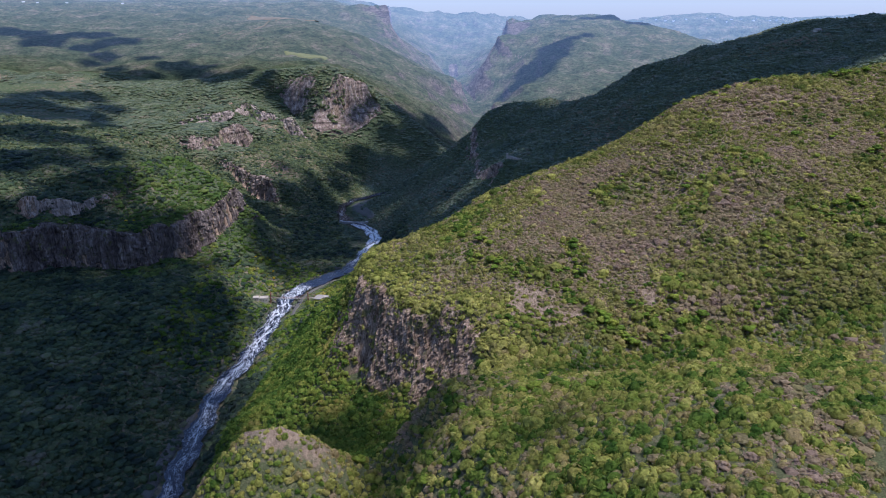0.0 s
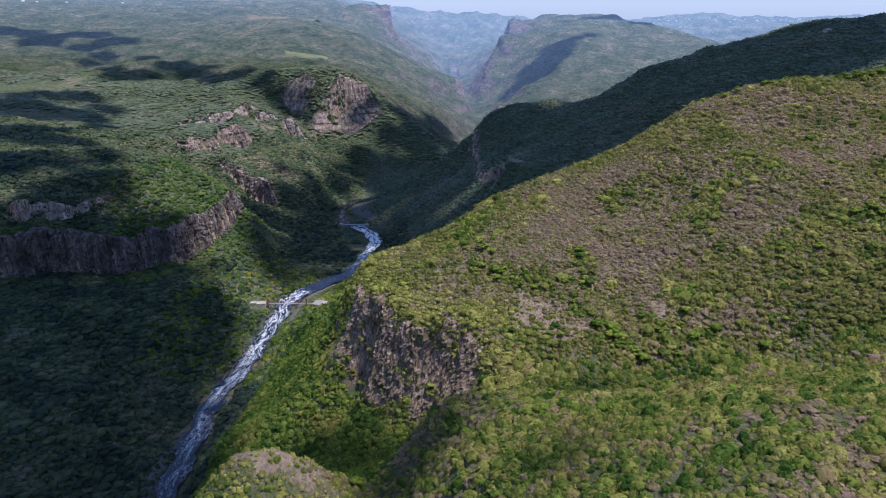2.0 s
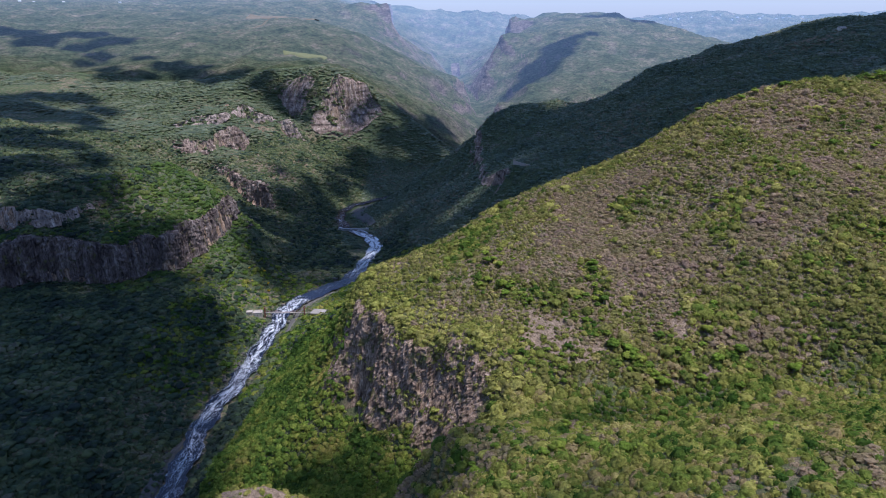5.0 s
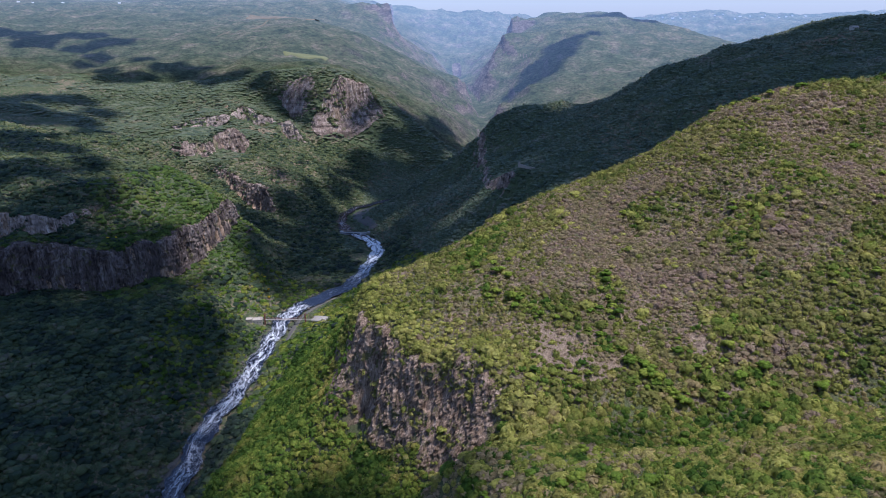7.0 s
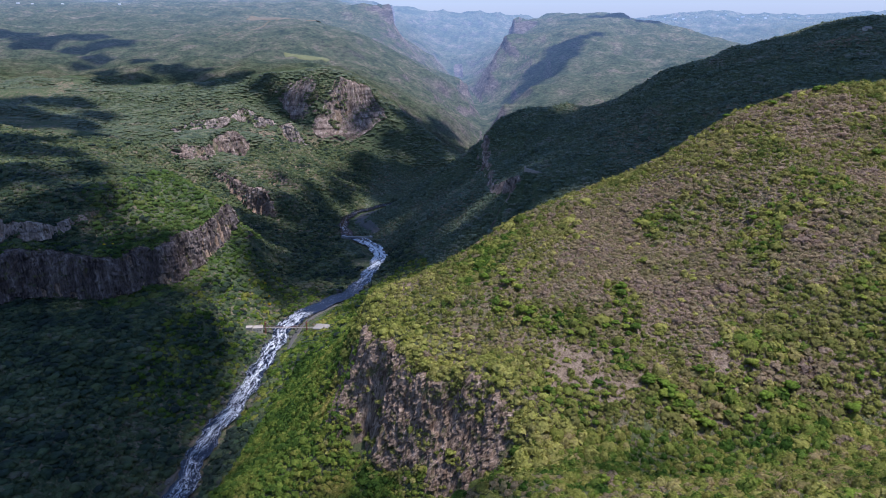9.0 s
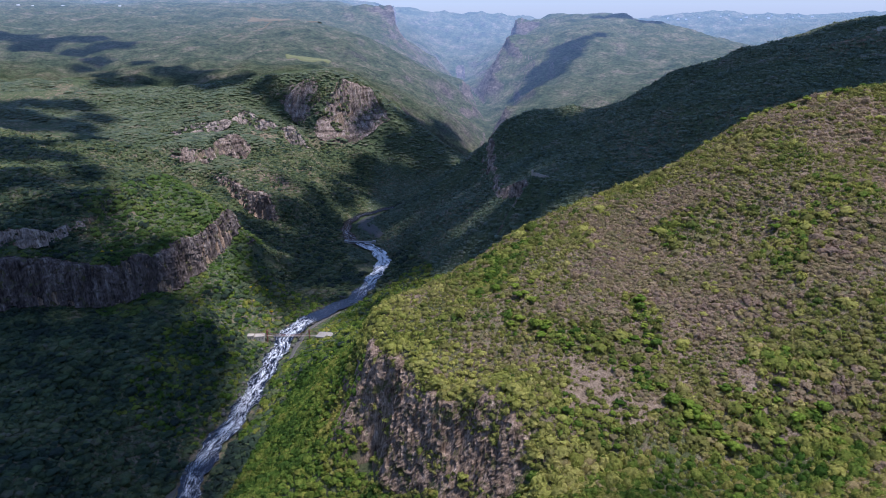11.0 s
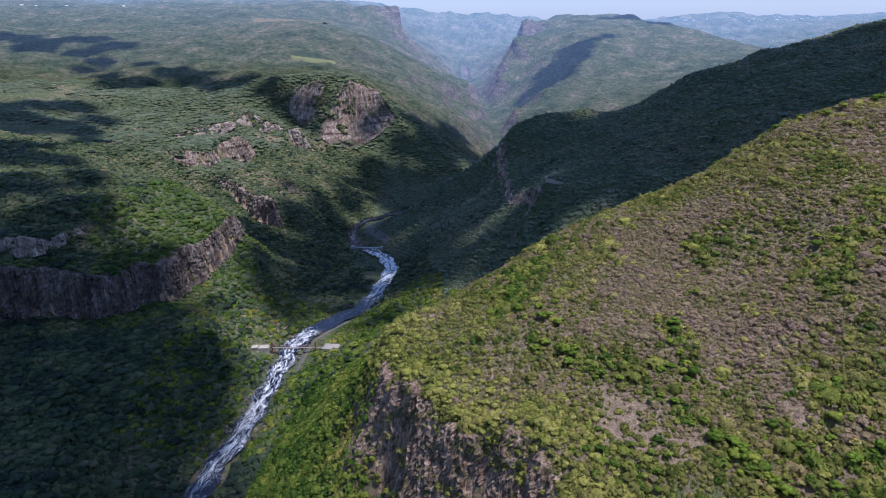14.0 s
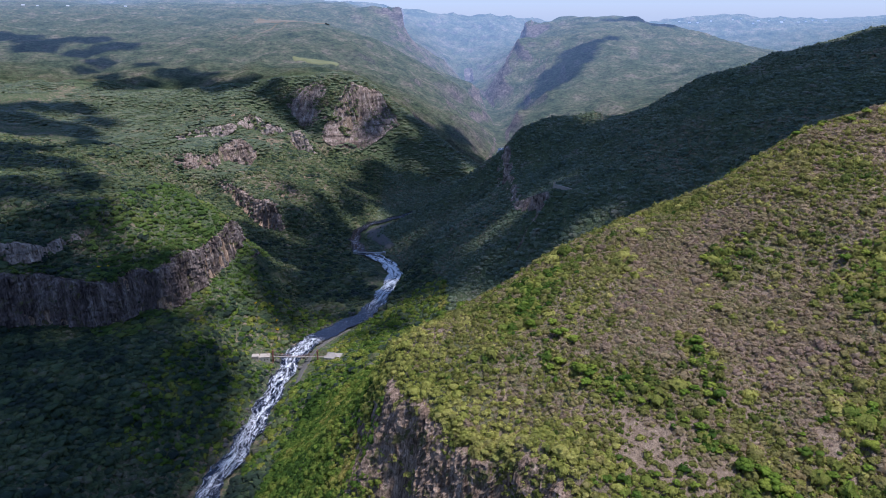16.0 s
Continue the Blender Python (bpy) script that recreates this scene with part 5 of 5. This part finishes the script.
# ---- built things by the river ----
def plain(name, lo, hi, scale, roughness=0.85, metal=0.0):
    m, n, l, b = nodes(name)
    l.new(mix(n, l, 0.5, ramp(n, l, fbm(n, l, scale, 6, 0.65), [(0.3, lo), (0.7, hi)]), ramp(n, l, fbm(n, l, scale * 7, 4), [(0.3, lo), (0.7, hi)])), b.inputs["Base Color"])
    b.inputs["Roughness"].default_value, b.inputs["Metallic"].default_value = roughness, metal
    return m


MAT_WALL = plain("limewashed_wall", (0.34, 0.3, 0.245), (0.5, 0.45, 0.375), 0.6)
MAT_ROOF = plain("weathered_roof_sheet", (0.22, 0.19, 0.16), (0.34, 0.3, 0.26), 0.5, 0.9)
MAT_TERRACE = plain("pale_concrete_roof", (0.29, 0.24, 0.195), (0.45, 0.385, 0.315), 0.4)
MAT_DARK = plain("dark_opening", (0.02, 0.02, 0.02), (0.05, 0.045, 0.04), 2.0)
MAT_RUST = plain("rusty_red_steel", (0.16, 0.06, 0.04), (0.3, 0.13, 0.09), 2.0, 0.6, 0.4)
MAT_PLANK = plain("grey_planks", (0.16, 0.13, 0.1), (0.3, 0.26, 0.22), 1.5)
MAT_CONCRETE = plain("stained_concrete", (0.25, 0.23, 0.21), (0.48, 0.46, 0.43), 0.4)
MAT_GRAVEL = plain("grey_gravel", (0.055, 0.05, 0.043), (0.14, 0.125, 0.108), 0.25, 0.95)
MAT_FIELD = plain("pale_mown_field", (0.1, 0.112, 0.045), (0.16, 0.158, 0.07), 0.02, 0.95)
MAT_FARFIELD = plain("bare_plateau_field", (0.12, 0.105, 0.082), (0.2, 0.172, 0.138), 0.01, 0.95)
MAT_TRACK = plain("dusty_track", (0.12, 0.11, 0.085), (0.17, 0.15, 0.12), 0.05, 0.95)


# white walls whose own emission carries the haze in front of them
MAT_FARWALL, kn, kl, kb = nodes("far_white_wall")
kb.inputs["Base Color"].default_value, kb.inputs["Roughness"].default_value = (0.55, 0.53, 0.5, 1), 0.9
haze_emission(kn, kl, kb)


def house(x, y, turn, w, d, h, roof, label, doors=1, windows=2, base=None, group="", far=False):
    """A small building: four walls, a roof (gable, hip or flat), door and windows on its front (-y side)."""
    z = float(land(x, y)) if base is None else base
    ob = thing("house", label, "building", Matrix.Translation((x, y, z)) @ Matrix.Rotation(radians(turn), 4, "Z"), group)
    for lo, hi in (((-w / 2, -d / 2, -3), (w / 2, -d / 2 + 0.3, h)), ((-w / 2, d / 2 - 0.3, -3), (w / 2, d / 2, h)),
                   ((-w / 2, -d / 2 + 0.3, -3), (-w / 2 + 0.3, d / 2 - 0.3, h)), ((w / 2 - 0.3, -d / 2 + 0.3, -3), (w / 2, d / 2 - 0.3, h))):
        bm = bmesh.new()
        box(bm, lo, hi)
        part("wall", bm, MAT_FARWALL if far else MAT_WALL, ob)
    bm = bmesh.new()
    e = 0.6
    if roof == "flat":
        box(bm, (-w / 2 - 0.2, -d / 2 - 0.2, h), (w / 2 + 0.2, d / 2 + 0.2, h + 0.35), 0.06)
        for s in (-1, 1):
            box(bm, (-w / 2 - 0.2, s * d / 2 - 0.2, h + 0.35), (w / 2 + 0.2, s * d / 2 + 0.2, h + 0.9))
        part("roof", bm, MAT_FARWALL if far else MAT_TERRACE, ob)
    else:
        k = w / 2 - (d / 2 if roof == "hip" else -e)
        low = [bm.verts.new(p) for p in ((-w / 2 - e, -d / 2 - e, h - 0.1), (w / 2 + e, -d / 2 - e, h - 0.1), (w / 2 + e, d / 2 + e, h - 0.1), (-w / 2 - e, d / 2 + e, h - 0.1))]
        top = [bm.verts.new((-k, 0, h + d * 0.28)), bm.verts.new((k, 0, h + d * 0.28))]
        for f in ((low[0], low[1], top[1], top[0]), (low[2], low[3], top[0], top[1]), (low[1], low[2], top[1]), (low[3], low[0], top[0]), (low[3], low[2], low[1], low[0])):
            bm.faces.new(f)
        part("roof", bm, MAT_FARWALL if far else MAT_ROOF, ob)
    for k in range(doors):
        bm = bmesh.new()
        box(bm, (-0.5 + 3 * k, -d / 2 - 0.05, 0), (0.5 + 3 * k, -d / 2 + 0.02, 2.1))
        part("door", bm, MAT_DARK, ob)
    for k in range(windows):
        bm = bmesh.new()
        c = (-1) ** k * (w * 0.3)
        box(bm, (c - 0.6, -d / 2 - 0.04, 1.0), (c + 0.6, -d / 2 + 0.02, 2.1))
        part("window", bm, MAT_DARK, ob)
    return ob


house(-269, 920, 8, 8, 8, 3.2, "flat", "low pale house with flat roof by the footbridge", base=8.5)
house(-258.5, 923, 8, 12, 10, 4.0, "flat", "pale terrace house with flat roof beside the footbridge", base=6)
house(-176, 925, -10, 18, 14, 3.8, "hip", "grey hip-roofed house among trees at the bridge", base=6)
house(567, 1100, 12, 10, 6, 3.0, "gable", "small white-roofed hut on the shaded ridge")


def footbridge():
    x0, x1, z = -257.0, -183.0, 9.5
    ob = thing("footbridge", "narrow rust-red suspension footbridge over the rapids", "bridge", Matrix.Translation((0, 924, 0)))
    sag = lambda x: z - 0.9 * (1 - ((x - (x0 + x1) / 2) / ((x1 - x0) / 2)) ** 2)
    xs = np.linspace(x0, x1, 31)
    for a, b in zip(xs, xs[1:]):
        bm = bmesh.new()
        box(bm, (a, -1.2, sag((a + b) / 2) - 0.3), (b - 0.06, 1.2, sag((a + b) / 2)))
        part("plank", bm, MAT_PLANK, ob)
    for s in (-1, 1):
        bm = bmesh.new()
        for a, b in zip(xs, xs[1:]):
            bar(bm, (a, s * 1.2, sag(a) + 1.1), (b, s * 1.2, sag(b) + 1.1), 0.07, 0.07, 5)
        part("railing", bm, MAT_RUST, ob)
        bm = bmesh.new()
        top = lambda x: sag(x) + 1.2 + 6.0 * abs((x + 222) / 27) ** 2 if abs(x + 222) <= 27 else 17.0 - (abs(x + 222) - 27) * 0.4
        for a, b in zip(xs, xs[1:]):
            bar(bm, (a, s * 1.5, top(a)), (b, s * 1.5, top(b)), 0.1, 0.1, 5)
        part("cable", bm, MAT_RUST, ob)
        for x in xs[1:-1:2]:
            bm = bmesh.new()
            bar(bm, (x, s * 1.35, sag(x)), (x, s * 1.5, top(x)), 0.05, 0.05, 4)
            part("hanger", bm, MAT_RUST, ob)
    for x in (-249.0, -195.0):
        bm = bmesh.new()
        for s in (-1, 1):
            box(bm, (x - 0.5, s * 1.9 - 0.45, -2), (x + 0.5, s * 1.9 + 0.45, 17.6), 0.08)
        box(bm, (x - 0.4, -1.5, 15.6), (x + 0.4, 1.5, 16.6))
        box(bm, (x - 0.4, -1.5, 8.6), (x + 0.4, 1.5, 9.3))
        part("tower", bm, MAT_RUST, ob)


footbridge()


def weir():
    ob = thing("weir", "low concrete weir across the river bend", "weir", Matrix.Translation((-178, 1328, 0)) @ Matrix.Rotation(radians(-4), 4, "Z"))
    bm = bmesh.new()
    box(bm, (-26, -1.6, -3), (26, 1.6, 3.0), 0.3)
    part("wall", bm, MAT_CONCRETE, ob)
    for s in (-1, 1):
        bm = bmesh.new()
        box(bm, (s * 26 - 3, -3, -3), (s * 26 + 3, 4, 4.4), 0.3)
        part("abutment", bm, MAT_CONCRETE, ob)


weir()


def ruin():
    """Old masonry on the ridge's edge: a standing pier and a stepped wall."""
    z = float(land(104, 1041))
    ob = thing("retaining_wall", "pale ruined masonry wall with a standing pier", "wall", Matrix.Translation((104, 1038, z)) @ Matrix.Rotation(radians(-14), 4, "Z"))
    bm = bmesh.new()
    box(bm, (-8.0, -1.2, -6), (-5.6, 1.2, 8.5), 0.25)
    part("pier", bm, MAT_TERRACE, ob)
    for k in range(5):
        bm = bmesh.new()
        box(bm, (-5.3 + 4.2 * k, -1.0, -8), (-1.2 + 4.2 * k, 0.8, 5.0 - 0.9 * k), 0.2)
        part("wall_section", bm, MAT_TERRACE, ob)


ruin()


def draped(name, label, category, material, line, half, lift, step=4.0, edge=0.25, seed=3):
    """A strip that lies on the ground along a line."""
    mid = smooth_line(line, step)
    t = np.gradient(mid, axis=0)
    t /= np.linalg.norm(t, axis=1)[:, None]
    side = np.c_[-t[:, 1], t[:, 0]]
    n = 9
    hw = half * (1 + edge * rough(mid[:, 0], mid[:, 1], half * 3, seed, 3)) * np.sin(np.linspace(0.12, np.pi - 0.12, len(mid))) ** 0.35
    p = mid[:, None] + side[:, None] * (np.linspace(-1, 1, n)[None, :, None] * hw[:, None, None])
    z = land(p[..., 0], p[..., 1]) + lift * (1 - np.linspace(-1, 1, n)[None] ** 6 * 1.3)
    i = (np.arange(len(mid) - 1)[:, None] * n + np.arange(n - 1)).ravel()
    me = bpy.data.meshes.new(name)
    fill(me, np.concatenate([p, z[..., None]], 2).reshape(-1, 3), np.c_[i, i + n, i + n + 1, i + 1])
    me.materials.append(material)
    return tagged(new(name, me), label, category, kind="structure")


draped("gravel_bank", "grey gravel bar inside the river bend", "gravel", MAT_GRAVEL, [(-140, 1335), (-165, 1390), (-185, 1440), (-172, 1490), (-130, 1525), (-95, 1560)], 15, 1.6)
draped("gravel_bank", "pale gravel bank beneath the footbridge", "gravel", MAT_GRAVEL, [(-209, 860), (-209, 920), (-199, 975), (-170, 1020)], 4, 1.3)
draped("gravel_bank", "stony shore along the dark river", "gravel", MAT_GRAVEL, [(-250, 400), (-258, 480), (-262, 560), (-262, 640)], 5, 1.4)
draped("field", "pale open field on the plateau", "field", MAT_FIELD, [(-510, 2350), (-450, 2310), (-370, 2290)], 32, 2.5, 12)
draped("field", "bare ploughed field on the far plateau", "field", MAT_FARFIELD, [(-880, 3330), (-740, 3280), (-560, 3240)], 60, 6, 20)
draped("track", "dusty track climbing the plateau", "track", MAT_TRACK, [(-800, 2600), (-760, 2800), (-700, 3000), (-690, 3150)], 4, 3.0, 12)


def boulders():
    g = np.random.default_rng(9)
    shapes = []
    for k in range(6):
        v, f = ball(1)
        v = v * (1 + 0.16 * np.random.default_rng(k).normal(size=(len(v), 1)))
        shapes.append((np.round(v * 1.6) / 1.6 * 0.35 + v * 0.65, f))
    mid = smooth_line(RIVER[3:12], 3.0)
    t = np.gradient(mid, axis=0)
    t /= np.linalg.norm(t, axis=1)[:, None]
    i = g.integers(0, len(mid), 420)
    s = np.where(g.uniform(0, 1, 420) < 0.7, 1.0, -1.0) * g.normal(16, 3.5, 420)
    x, y = mid[i, 0] - t[i, 1] * s, mid[i, 1] + t[i, 0] * s
    r = np.clip(g.lognormal(0.1, 0.5, 420), 0.5, 3.2)
    thicket("boulders", "grey boulders strewn along the river shore", "rocks", MAT_GRAVEL, shapes, x, y, np.maximum(land(x, y), 0.3), r, np.full(420, 0.7), 10)


boulders()


def far_town():
    g = np.random.default_rng(12)
    for k in range(16):
        x = 1450 + 60 * k + g.uniform(-25, 25)
        house(x, 4900 + g.uniform(-60, 30), g.uniform(0, 90), g.uniform(10, 18), 9, g.uniform(4, 6), "flat", "white house of the far plateau town", 0, 0, group="far houses", far=True)
    for k in range(8):
        house(-2350 + 95 * k + g.uniform(-30, 30), 3780 + g.uniform(-60, 60), g.uniform(0, 90), g.uniform(9, 14), 7, 4, "gable", "pale farm building on the high plateau", 0, 0, group="plateau farms", far=True)


far_town()
